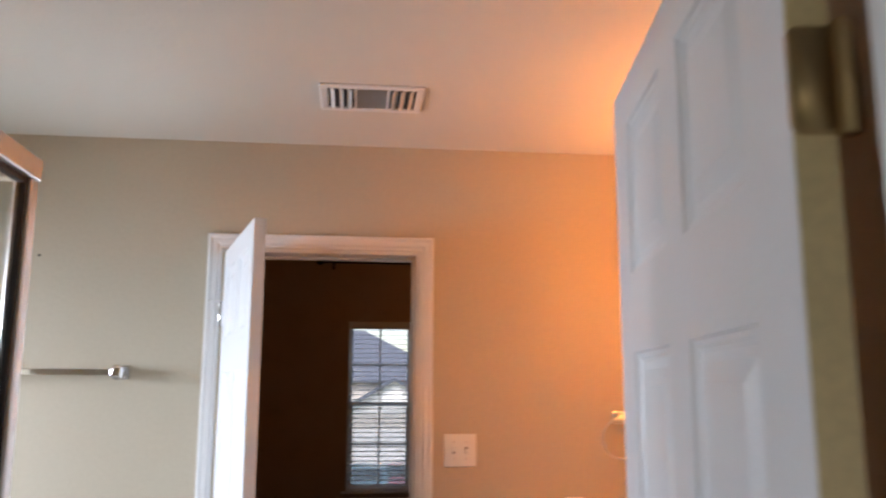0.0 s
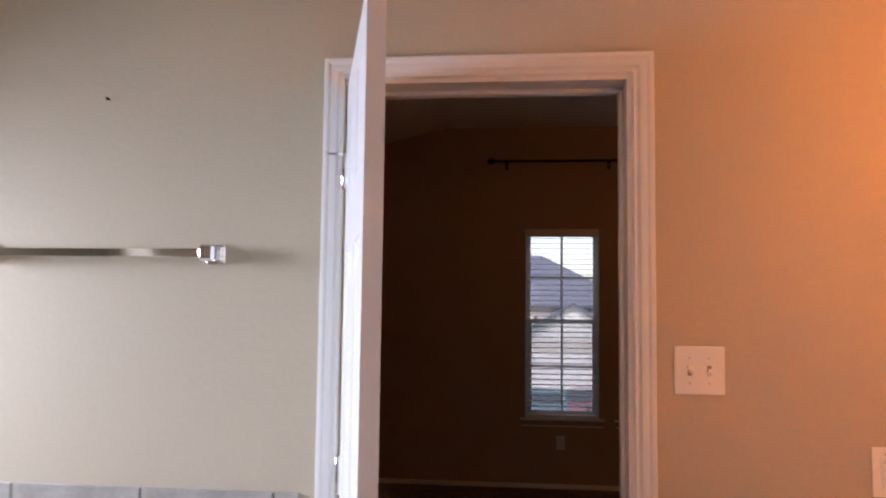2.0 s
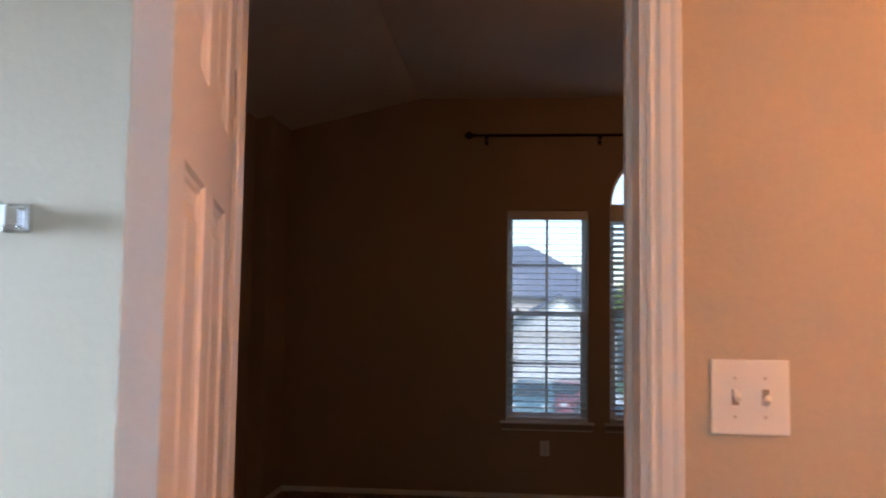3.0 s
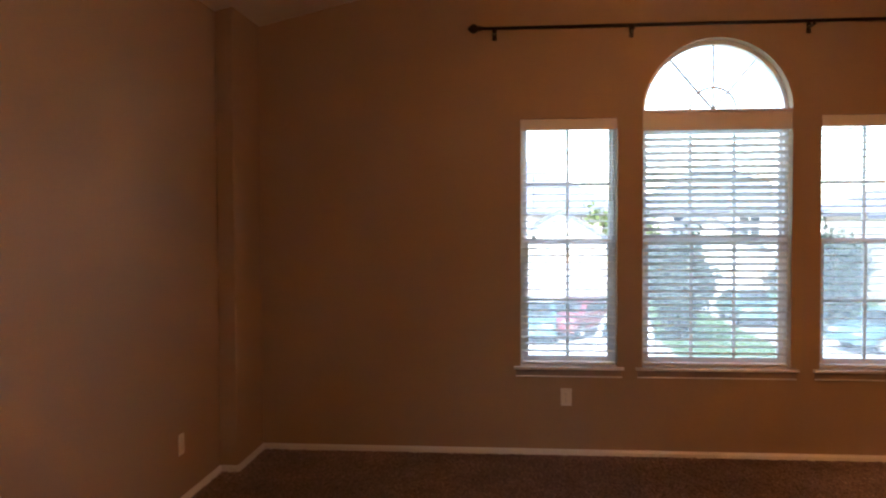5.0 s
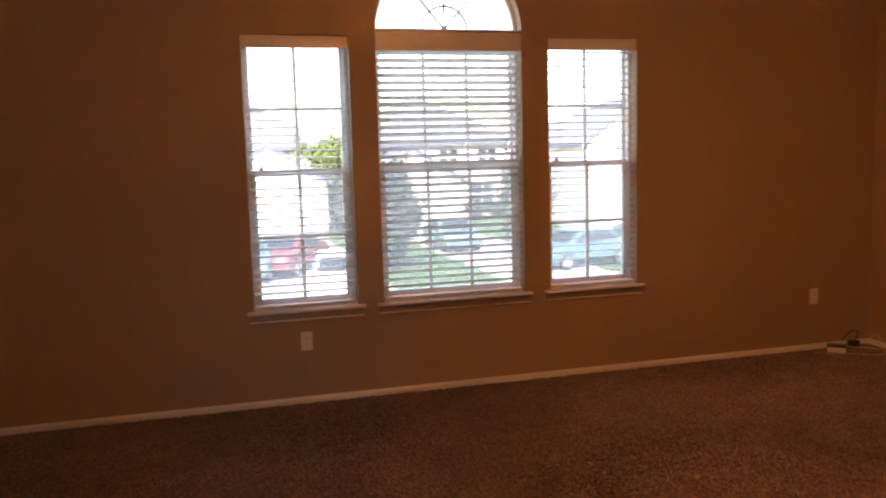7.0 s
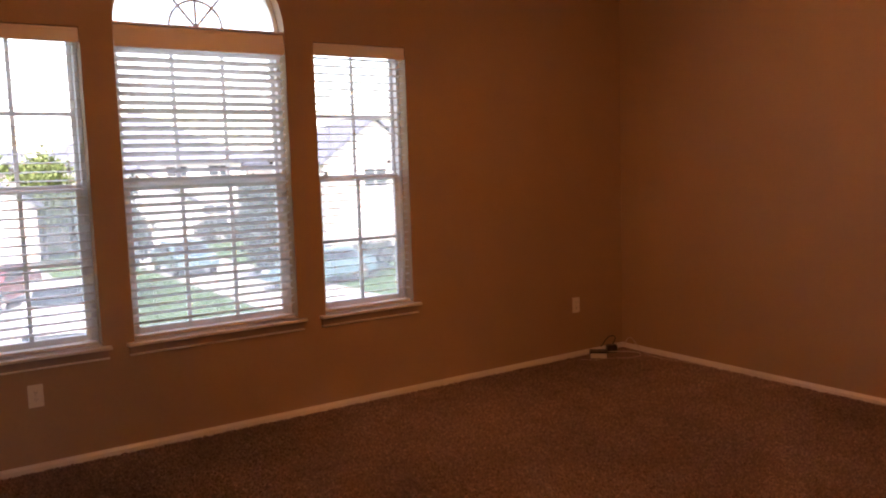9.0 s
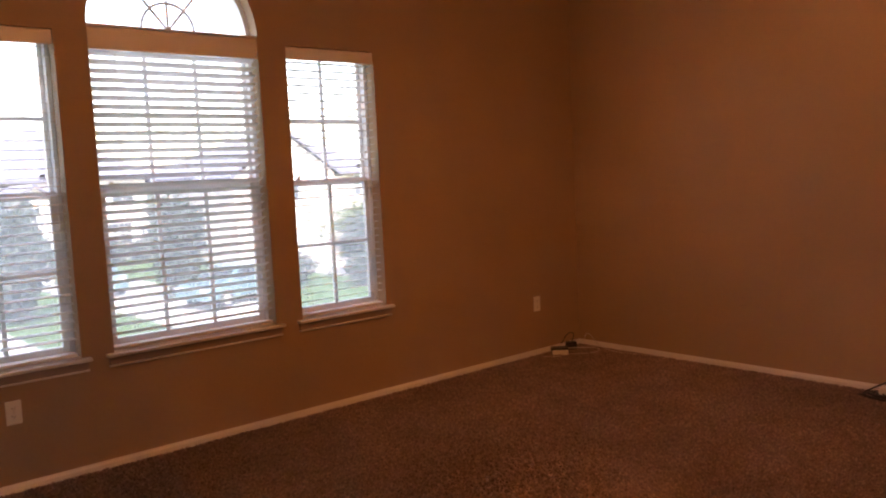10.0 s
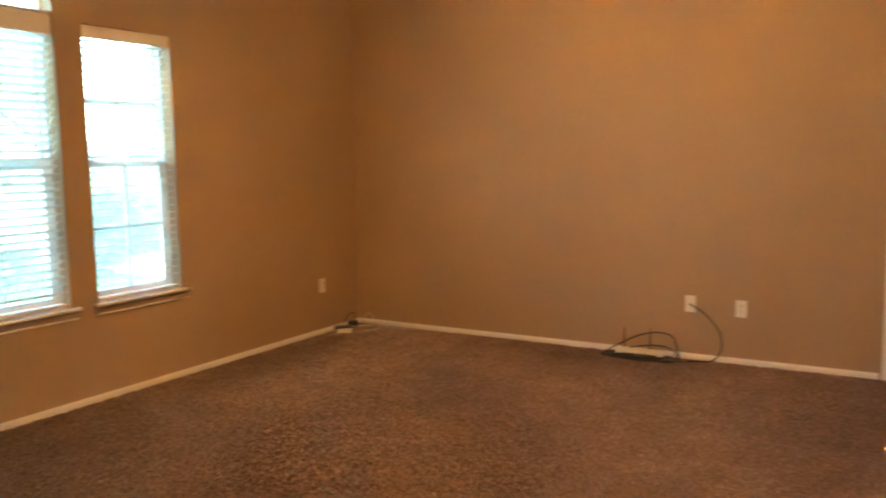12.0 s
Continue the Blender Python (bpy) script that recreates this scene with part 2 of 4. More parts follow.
def add_tube(bm, pts, r, n=8, closed=False):
    """A round tube along a smooth row of points."""
    pts = [Vector(p) for p in pts]
    rings = []
    up = Vector((0.13, 0.21, 0.97)).normalized()
    for i, p in enumerate(pts):
        a = pts[i - 1] if (i or closed) else p
        b = pts[(i + 1) % len(pts)] if (i + 1 < len(pts) or closed) else p
        d = (b - a).normalized()
        u = d.cross(up)
        u = u.normalized() if u.length > 1e-3 else d.orthogonal().normalized()
        w = u.cross(d)
        rings.append([bm.verts.new(p + r * (math.cos(6.283185 * k / n) * u + math.sin(6.283185 * k / n) * w)) for k in range(n)])
    pairs = list(zip(rings, rings[1:])) + ([(rings[-1], rings[0])] if closed else [])
    for a, b in pairs:
        for k in range(n):
            bm.faces.new((a[k], a[(k + 1) % n], b[(k + 1) % n], b[k]))
    if not closed:
        bm.faces.new(rings[0]), bm.faces.new(rings[-1])
    return bm


def spline(ctrl, per=8):
    """Catmull-Rom points through ctrl."""
    c = [Vector(p) for p in ctrl]
    c = [2 * c[0] - c[1]] + c + [2 * c[-1] - c[-2]]
    out = []
    for i in range(1, len(c) - 2):
        p0, p1, p2, p3 = c[i - 1:i + 3]
        for k in range(per):
            t = k / per
            out.append(0.5 * (2 * p1 + (p2 - p0) * t + (2 * p0 - 5 * p1 + 4 * p2 - p3) * t * t + (3 * p1 - p0 - 3 * p2 + p3) * t ** 3))
    out.append(c[-2])
    return out


def wall_mesh(us, zs, solid, d0, d1, axis):
    """A wall of cells between the lines us and zs; solid(i, j) tells which are built. axis: 'y' for a wall in the xz plane, 'x' for one in yz."""
    bm = bmesh.new()
    seen = {}

    def v(u, d, z):
        key = (round(u, 5), round(d, 5), round(z, 5))
        if key not in seen:
            seen[key] = bm.verts.new((u, d, z) if axis == "y" else (d, u, z))
        return seen[key]
    n, m = len(us) - 1, len(zs) - 1
    on = [[solid((us[i] + us[i + 1]) / 2, (zs[j] + zs[j + 1]) / 2) for j in range(m)] for i in range(n)]
    for i in range(n):
        for j in range(m):
            if not on[i][j]:
                continue
            u0, u1, z0, z1 = us[i], us[i + 1], zs[j], zs[j + 1]
            for d in (d0, d1):
                bm.faces.new((v(u0, d, z0), v(u1, d, z0), v(u1, d, z1), v(u0, d, z1)))
            if i == 0 or not on[i - 1][j]:
                bm.faces.new((v(u0, d0, z0), v(u0, d1, z0), v(u0, d1, z1), v(u0, d0, z1)))
            if i == n - 1 or not on[i + 1][j]:
                bm.faces.new((v(u1, d0, z0), v(u1, d1, z0), v(u1, d1, z1), v(u1, d0, z1)))
            if j == 0 or not on[i][j - 1]:
                bm.faces.new((v(u0, d0, z0), v(u1, d0, z0), v(u1, d1, z0), v(u0, d1, z0)))
            if j == m - 1 or not on[i][j + 1]:
                bm.faces.new((v(u0, d0, z1), v(u1, d0, z1), v(u1, d1, z1), v(u0, d1, z1)))
    return bm


def holes(*rects):
    return lambda u, z: not any(a < u < b and c < z < d for a, b, c, d in rects)


def sweep_frame(x0, x1, zt, y, out, profile, zb=0.0):
    """A mitred casing round a doorway in a wall at y; profile of (away from the opening, out of the wall)."""
    bm = bmesh.new()
    rows = []
    for u, d in profile:
        rows.append([bm.verts.new(p) for p in ((x0 - u, y + out * d, zb), (x0 - u, y + out * d, zt + u), (x1 + u, y + out * d, zt + u), (x1 + u, y + out * d, zb))])
    for a, b in zip(rows, rows[1:]):
        for k in range(3):
            bm.faces.new((a[k], a[k + 1], b[k + 1], b[k]))
    for k in (0, 3):
        bm.faces.new([r[k] for r in rows])
    return bm


def base_run(p, q, h=0.043, t=0.013):
    """A skirting board from p to q on the floor, its face to the left of the way."""
    p, q = Vector((*p, 0)), Vector((*q, 0))
    d = (q - p).normalized()
    n = Vector((-d.y, d.x, 0))
    prof = [(0, 0), (t, 0), (t, h * 0.62), (t * 0.75, h * 0.74), (t * 0.5, h * 0.86), (t * 0.35, h), (0, h)]
    bm = bmesh.new()
    a = [bm.verts.new(p + n * u + Vector((0, 0, z))) for u, z in prof]
    b = [bm.verts.new(q + n * u + Vector((0, 0, z))) for u, z in prof]
    for i in range(len(prof)):
        j = (i + 1) % len(prof)
        bm.faces.new((a[i], a[j], b[j], b[i]))
    bm.faces.new(a), bm.faces.new(b)
    return bm


def pane_part(name, bm, material, parent, face):
    """A glass sheet whose face towards `face` carries the reflection."""
    ob = part(name, bm, material, parent)
    ob.data.materials.append(CLEAR)
    for p in ob.data.polygons:
        p.material_index = 0 if p.normal.dot(Vector(face)) > 0.7 else 1
    ob.visible_shadow = False
    return ob


CASING = [(0.0, 0.0), (0.0, 0.009), (0.005, 0.012), (0.010, 0.011), (0.014, 0.012), (0.020, 0.016), (0.028, 0.017), (0.036, 0.017), (0.043, 0.020), (0.052, 0.020), (0.054, 0.016), (0.054, 0.0)]

# ---- structure: bathroom and doorway ----
struct("wall_between_rooms", wall_mesh([-2.52, RX0 - 0.0, DL, DR, 4.58], [0, DH, 3.2], holes((DL, DR, 0, DH)), BY1, RY0, "y"), PAINT,
       "beige painted wall with a doorway between bathroom and bedroom", "wall")
struct("wall_bath_west", wall_mesh([-3.0, -1.22, -0.22, 0.0], [0, 1.0, 2.02, BCEIL], holes((-1.22, -0.22, 1.0, 2.02)), BX0 - 0.12, BX0, "x"), PAINT,
       "beige painted bathroom wall with a window opening", "wall")
struct("wall_bath_east", box(BX1, BX1 + 0.12, -4.4, BY1, 0, BCEIL), PAINT, "beige painted bathroom wall behind the vanity", "wall")
# unseen wall, added to block vanity light from the hinge gap
struct("wall_gap_block", box(0.60, BX1, BY0, -2.035, 0, BCEIL), PAINT, "unseen beige wall added to darken the gap by the entry door", "wall")
struct("wall_entry", wall_mesh([BX0, EL, ER, BX1], [0, DH, BCEIL], holes((EL, ER, 0, DH)), BY0 - 0.12, BY0, "y"), PAINT,
       "beige painted wall with the entry doorway", "wall")
struct("wall_hall_south", wall_mesh([-1.3, -0.9, 0.3, BX1], [0, 0.9, 2.1, BCEIL], holes((-0.9, 0.3, 0.9, 2.1)), -4.5, -4.4, "y"), PAINT, "plain beige wall with an unseen opening added for the hall fill", "wall")
struct("wall_hall_west", box(-1.4, -1.3, -4.5, BY0 - 0.12, 0, BCEIL), PAINT, "plain beige hallway wall", "wall")
struct("ceiling_bath", box(BX0 - 0.12, BX1 + 0.12, -4.5, BY1, BCEIL, BCEIL + 0.1), CEIL, "off-white textured bathroom ceiling", "ceiling")
struct("floor_bath", box(BX0 - 0.12, BX1 + 0.12, -4.5, 0.05, -0.12, 0.0), FLOORT, "beige tiled bathroom floor", "floor")

# ---- structure: bedroom ----
wa, wb, wc = WIN["a"], WIN["b"], WIN["c"]
Y0, Y1 = RY1, RY1 + 0.16
bm = wall_mesh([RX0 - 0.12, wa[0], wa[1], wb[0], wb[1], wc[0], wc[1], RX1 + 0.12],
               [0, SILL, wa[2], wb[2], 2.690, 3.2],
               holes((wa[0], wa[1], SILL, wa[2]), (wb[0], wb[1], SILL, 2.690), (wc[0], wc[1], SILL, wc[2])), Y0, Y1, "y")
ARC_X, ARC_R = (wb[0] + wb[1]) / 2, (wb[1] - wb[0]) / 2
ARC_N = 36
arc = [(ARC_X - ARC_R * math.cos(math.pi * i / ARC_N), wb[2] + (2.685 - wb[2]) * math.sin(math.pi * i / ARC_N)) for i in range(ARC_N + 1)]
for (xa, za), (xb, zb) in zip(arc, arc[1:]):
    for y in (Y0, Y1):
        bm.faces.new([bm.verts.new(p) for p in ((xa, y, za), (xb, y, zb), (xb, y, 2.690), (xa, y, 2.690))])
    bm.faces.new([bm.verts.new(p) for p in ((xa, Y0, za), (xb, Y0, zb), (xb, Y1, zb), (xa, Y1, za))])
bmesh.ops.remove_doubles(bm, verts=bm.verts, dist=0.0002)
struct("wall_windows", bm, BEDPAINT, "tan painted bedroom wall with three window openings, the middle one arched", "wall")
struct("wall_bedroom_west", box(RX0 - 0.12, RX0, RY0, RY1, 0, 3.2), BEDPAINT, "tan painted bedroom wall", "wall")
struct("wall_pier", box(RX0, -1.69, 4.41, RY1, 0, 3.2, 0.012, 3), BEDPAINT, "tan painted boxed-out corner pier", "wall")
EDL, EDR = 0.16, 0.91
struct("wall_bedroom_east", wall_mesh([RY0, EDL, EDR, RY1], [0, DH, 3.2], holes((EDL, EDR, 0, DH)), RX1, RX1 + 0.12, "x"), BEDPAINT,
       "tan painted bedroom wall with a doorway", "wall")
bm = bmesh.new()
prof = [(RX0 - 0.12, RSIDE - 0.03), (-0.65, RTOP), (3.31, RTOP), (RX1 + 0.12, RSIDE - 0.03)]
lo = [[bm.verts.new((x, y, z)) for x, z in prof] for y in (RY0 - 0.02, RY1 + 0.02)]
hi = [[bm.verts.new((x, y, z + 0.12)) for x, z in prof] for y in (RY0 - 0.02, RY1 + 0.02)]
for i in range(3):
    bm.faces.new((lo[0][i], lo[0][i + 1], lo[1][i + 1], lo[1][i]))
    bm.faces.new((hi[0][i], hi[0][i + 1], hi[1][i + 1], hi[1][i]))
struct("ceiling_bedroom", bm, CEIL, "off-white bedroom ceiling with sloped sides", "ceiling")
struct("floor", box(RX0 - 0.12, RX1 + 0.12, 0.05, RY1 + 0.12, -0.12, 0.0), CARPET, "brown cut-pile carpet over the bedroom floor", "carpet")

for k, (p, q) in enumerate([((RX1, RY1), (-1.69, RY1)), ((-1.69, RY1), (-1.69, 4.41)), ((-1.69, 4.41), (RX0, 4.41)), ((RX0, 4.41), (RX0, RY0)),
                            ((RX1, EDR + 0.07), (RX1, RY1)), ((RX0, RY0 + 0.006), (DL - 0.056, RY0 + 0.006)), ((DR + 0.056, RY0 + 0.006), (RX1, RY0 + 0.006))]):
    struct("baseboard", base_run(p, q), WHITE, "white painted baseboard along the carpet edge", "baseboard")

# door frames
def jambs(name, x0, x1, y0, y1, zt):
    bm = bmesh.new()
    t = 0.018
    add_box(bm, x0, x0 + t, y0, y1, 0, zt), add_box(bm, x1 - t, x1, y0, y1, 0, zt), add_box(bm, x0 + t, x1 - t, y0, y1, zt - t, zt)
    m = y0 + (y1 - y0) * 0.62
    add_box(bm, x0 + t, x0 + t + 0.011, m, m + 0.034, 0, zt - t, 0.002)
    add_box(bm, x1 - t - 0.011, x1 - t, m, m + 0.034, 0, zt - t, 0.002)
    add_box(bm, x0 + t, x1 - t, m, m + 0.034, zt - t - 0.011, zt - t, 0.002)
    return struct(name, bm, WHITE, "white painted door jamb with stop", "door frame")


struct("wall_bedroom_south", wall_mesh([RX0, DL, DR, RX1], [0, DH, 3.2], holes((DL, DR, 0, DH)), RY0 + 0.001, RY0 + 0.006, "y"), BEDPAINT, "tan painted bedroom side of the dividing wall", "wall")
jambs("door_jamb_1", DL - 0.006, DR + 0.006, BY1 - 0.002, RY0 + 0.008, DH + 0.006)
struct("door_casing_1", sweep_frame(DL, DR, DH, BY1, -1, CASING), WHITE, "white moulded casing round the bedroom doorway", "door casing")
struct("door_casing_2", sweep_frame(DL, DR, DH, RY0 + 0.006, 1, CASING), WHITE, "white moulded casing on the bedroom side", "door casing")
jambs("door_jamb_2", EL - 0.006, ER + 0.006, BY0 - 0.122, BY0 + 0.002, DH + 0.006)
struct("door_casing_3", sweep_frame(EL, ER, DH, BY0, 1, CASING), WHITE, "white moulded casing round the entry doorway", "door casing")
struct("door_casing_4", sweep_frame(EL, ER, DH, BY0 - 0.12, -1, CASING), WHITE, "white moulded casing on the hall side", "door casing")


# ---- doors ----
def rounded_plate(d0, d1, u0, u1, z0, z1, r, right=False):
    """A thin plate in the yz plane between x = d0 and d1, rounded at its low-u corners (or high-u ones)."""
    out = []
    for cu, cz, a0 in ((u0 + r, z0 + r, 180), (u1 - r, z0 + r, 270), (u1 - r, z1 - r, 0), (u0 + r, z1 - r, 90)):
        for k in range(6):
            a = radians(a0 + 18 * k)
            out.append((cu + r * math.cos(a), cz + r * math.sin(a)))
    bm = bmesh.new()
    lo, hi = ([bm.verts.new((d, u, z)) for u, z in out] for d in (d0, d1))
    bm.faces.new(lo), bm.faces.new(hi)
    for k in range(len(out)):
        j = (k + 1) % len(out)
        bm.faces.new((lo[k], lo[j], hi[j], hi[k]))
    return bm


def hinge(parent, z, x, y, material):
    bm = rounded_plate(-0.0035, 0.0010, y, y + 0.042, z - 0.0445, z + 0.0445, 0.009)
    add_lathe(bm, [(0.0085, -0.0455), (0.0095, -0.044), (0.0095, 0.044), (0.0085, 0.0455)], pose(x, y, z), 12)
    add_lathe(bm, [(0.006, 0.0455), (0.006, 0.049), (0.0, 0.051)], pose(x, y, z), 10)
    return part("hinge", bm, material, parent, "metal butt hinge with a round knuckle", True)


def six_panel_door(name, m, width, hinge_y, metal, label, top_hinge=1.765):
    """A moulded six-panel leaf: its hinge edge at x=0, leaf along +x, thickness along y about 0."""
    door = base(name, m, label, "door")
    w, h, th, z0 = width, 2.015, 0.035, 0.012
    st = 0.105 if w > 0.7 else 0.095
    mid = 0.095
    xs = [0, st, w / 2 - mid / 2, w / 2 + mid / 2, w - st, w]
    zs = [z0, 0.24, 0.80, 0.97, 1.585, 1.708, 1.955, h + z0]
    cells = [(xs[i], xs[i + 1], zs[j], zs[j + 1]) for i in (1, 3) for j in (1, 3, 5)]
    part("door_slab", wall_mesh(xs, zs, holes(*cells), -th / 2, th / 2, "y"), DOORW, door)
    for a, b, c, d in cells:
        bm = bmesh.new()
        for s in (-1, 1):
            steps = [(0.0, 0.0175), (0.004, 0.0125), (0.009, 0.0115), (0.013, 0.0085), (0.018, 0.0070), (0.028, 0.0068), (0.050, 0.0140), (0.052, 0.0148)]
            rings = [[bm.verts.new(p) for p in ((a + u, s * y, c + u), (b - u, s * y, c + u), (b - u, s * y, d - u), (a + u, s * y, d - u))] for u, y in steps]
            for r, q in zip(rings, rings[1:]):
                for k in range(4):
                    bm.faces.new((r[k], r[(k + 1) % 4], q[(k + 1) % 4], q[k]))
            bm.faces.new(rings[-1])
        part("panel", bm, DOORW, door)
    for z in (0.25, 1.03, top_hinge):
        hinge(door, z, -0.006, hinge_y, metal)
    for s in (-1, 1):
        bm = add_lathe(bmesh.new(), [(0.0, 0.0), (0.032, 0.0), (0.032, 0.006), (0.014, 0.012), (0.011, 0.030), (0.020, 0.036), (0.027, 0.046), (0.027, 0.056), (0.018, 0.064), (0.0, 0.066)],
                       pose(w - 0.065, s * th / 2, 0.93, -90 * s, 0, 0), 20)
        part("knob", bm, metal, door, "round satin metal door knob", True)
    return door


for z in (0.25, 1.03, 1.745):
    bm = rounded_plate(ER - 0.0160, ER - 0.0118, BY0 - 0.042, BY0, z - 0.0445, z + 0.0445, 0.009)
    struct("door_hinge_leaf", bm, BRASS, "aged brass hinge leaf let into the jamb", "hinge")
bath_leaf = six_panel_door("door_1", pose(-0.382, -0.008, 0, 0, 0, -74.3), 0.678, -0.021, CHROME,
               "white six-panel door standing open into the bathroom", 1.80)
part("hinge_edge", box(-0.0022, -0.0001, -0.0165, 0.0165, 0.014, 2.025), EDGEW, bath_leaf, "unpainted tan wooden hinge edge")
entry_leaf = six_panel_door("door_2", pose(0.4365, -2.487, 0, 0, 0, 81.5), 0.765, -0.024, BRASS,
               "white six-panel entry door swung wide open")
part("hinge_edge", box(-0.0022, -0.0001, -0.0165, 0.0165, 0.014, 2.025), EDGEW, entry_leaf, "unpainted tan wooden hinge edge")
# tan strip stands in for warm light falling on the jamb
struct("warm_jamb_strip", box(DL + 0.001, DL + 0.0145, -0.006, -0.0025, 0, 2.03), EDGEW, "tan strip painted for warm light on the jamb beside the hinges", "door frame")
stop = base("hinge_pin_stop", pose(-0.405, -0.030, 1.842), "small chrome hinge-pin door stop", "door stop")
part("arm", add_tube(bmesh.new(), [(0, 0, 0), (-0.012, -0.006, 0), (-0.034, -0.012, 0)], 0.0035, 8), CHROME, stop)
part("bumper", add_lathe(bmesh.new(), [(0.0, 0.0), (0.007, 0.0), (0.007, 0.006), (0.0, 0.008)], pose(-0.034, -0.012, 0, 0, -90, 0), 12), WHITECABLE, stop, "rubber bumper")
bm = add_box(bmesh.new(), 4.475, 4.510, EDL + 0.015, EDR - 0.015, 0.012, 2.02, 0.002)
struct("door_3", bm, DOORW, "closed white door in the bedroom wall", "door")
bm = bmesh.new()
rows = []
for u, d in CASING:
    rows.append([bm.verts.new(p) for p in ((RX1 - d, EDL - u, 0), (RX1 - d, EDL - u, DH + u), (RX1 - d, EDR + u, DH + u), (RX1 - d, EDR + u, 0))])
for a, b in zip(rows, rows[1:]):
    for k in range(3):
        bm.faces.new((a[k], a[k + 1], b[k + 1], b[k]))
struct("door_casing_5", bm, WHITE, "white moulded casing round the closed door", "door casing")


# ---- windows and blinds ----
def bars(x0, x1, z0, z1, y0, y1, fw, cols, rows, mw=0.020):
    """Sash members: stiles, rails and muntins, each as (x0, x1, y0, y1, z0, z1)."""
    rails = [(x0, x0 + fw, y0, y1, z0, z1), (x1 - fw, x1, y0, y1, z0, z1), (x0 + fw, x1 - fw, y0, y1, z0, z0 + fw), (x0 + fw, x1 - fw, y0, y1, z1 - fw, z1)]
    ym = (y0 + y1) / 2
    munt = []
    for i in range(1, cols):
        x = x0 + fw + (x1 - x0 - 2 * fw) * i / cols
        munt.append((x - mw / 2, x + mw / 2, ym - 0.008, ym + 0.008, z0 + fw, z1 - fw))
    for j in range(1, rows):
        z = z0 + fw + (z1 - z0 - 2 * fw) * j / rows
        munt.append((x0 + fw, x1 - fw, ym - 0.007, ym + 0.007, z - mw / 2, z + mw / 2))
    return rails, munt


def window(name, x0, x1, z0, z1, cols, label):
    win = base(name, pose(0, 0, 0), label, "window", kind="structure")
    ya, yb = RY1 + 0.085, RY1 + 0.155
    bm = bmesh.new()
    f = 0.022
    for b in ((x0, x0 + f, ya, yb, z0, z1), (x1 - f, x1, ya, yb, z0, z1), (x0 + f, x1 - f, ya, yb, z0, z0 + f), (x0 + f, x1 - f, ya, yb, z1 - f, z1)):
        add_box(bm, *b, 0.002)
    part("window_frame", bm, VINYL, win)
    zm = z0 + (z1 - z0) * 0.503
    for nm, a, b, y in (("upper_sash", zm - 0.018, z1 - f, ya + 0.040), ("lower_sash", z0 + f, zm + 0.022, ya + 0.008)):
        rails, munt = bars(x0 + f, x1 - f, a, b, y, y + 0.026, 0.032 if nm == "lower_sash" else 0.022, cols, 2)
        bm = bmesh.new()
        for r in rails:
            add_box(bm, *r, 0.003)
        sash = part(nm, bm, VINYL, win)
        bm = bmesh.new()
        for r in munt:
            add_box(bm, *r)
        part("muntin", bm, VINYL, sash)
        pane_part("pane", box(x0 + f + 0.01, x1 - f - 0.01, y + 0.011, y + 0.014, a + 0.01, b - 0.01), GLASS, sash, (0, -1, 0))
    # mesh sheet doubles as added haze that washes out the lower view
    part("insect_screen", box(x0 + f, x1 - f, yb - 0.012, yb - 0.0105, z0 + f, zm), SCREEN, win, "grey mesh insect screen that also adds haze to the view").visible_shadow = False
    part("vent_latch", box(x1 - f - 0.062, x1 - f - 0.040, ya + 0.028, ya + 0.042, zm + 0.082, zm + 0.106, 0.002), BLACKPL, win, "small black vent latch")
    bm = box(x0 + f + 0.050, x0 + f + 0.085, ya + 0.006, ya + 0.022, zm + 0.022, zm + 0.034, 0.003)
    add_box(bm, x0 + f + 0.060, x0 + f + 0.074, ya - 0.002, ya + 0.010, zm + 0.026, zm + 0.042, 0.002)
    part("sash_lock", bm, NICKEL, win, "small metal sash lock")
    bm = box(x0 - 0.042, x1 + 0.042, RY1 - 0.042, RY1, SILL - 0.018, SILL, 0.006, 3)
    add_box(bm, x0, x1, RY1, ya, SILL - 0.010, SILL + 0.002)
    part("window_sill", bm, WHITE, win, "white painted wooden sill with a rounded nose")
    # the sill's shade on the apron is painted as taupe
    part("apron", box(x0 - 0.028, x1 + 0.028, RY1 - 0.014, RY1, SILL - 0.060, SILL - 0.018, 0.002), TAUPE_SHADE, win, "apron board, its taupe carrying the shade under the sill")
    part("apron_bead", box(x0 - 0.030, x1 + 0.030, RY1 - 0.020, RY1, SILL - 0.069, SILL - 0.060, 0.003, 2), WHITE, win, "thin white bead under the apron")
    return win


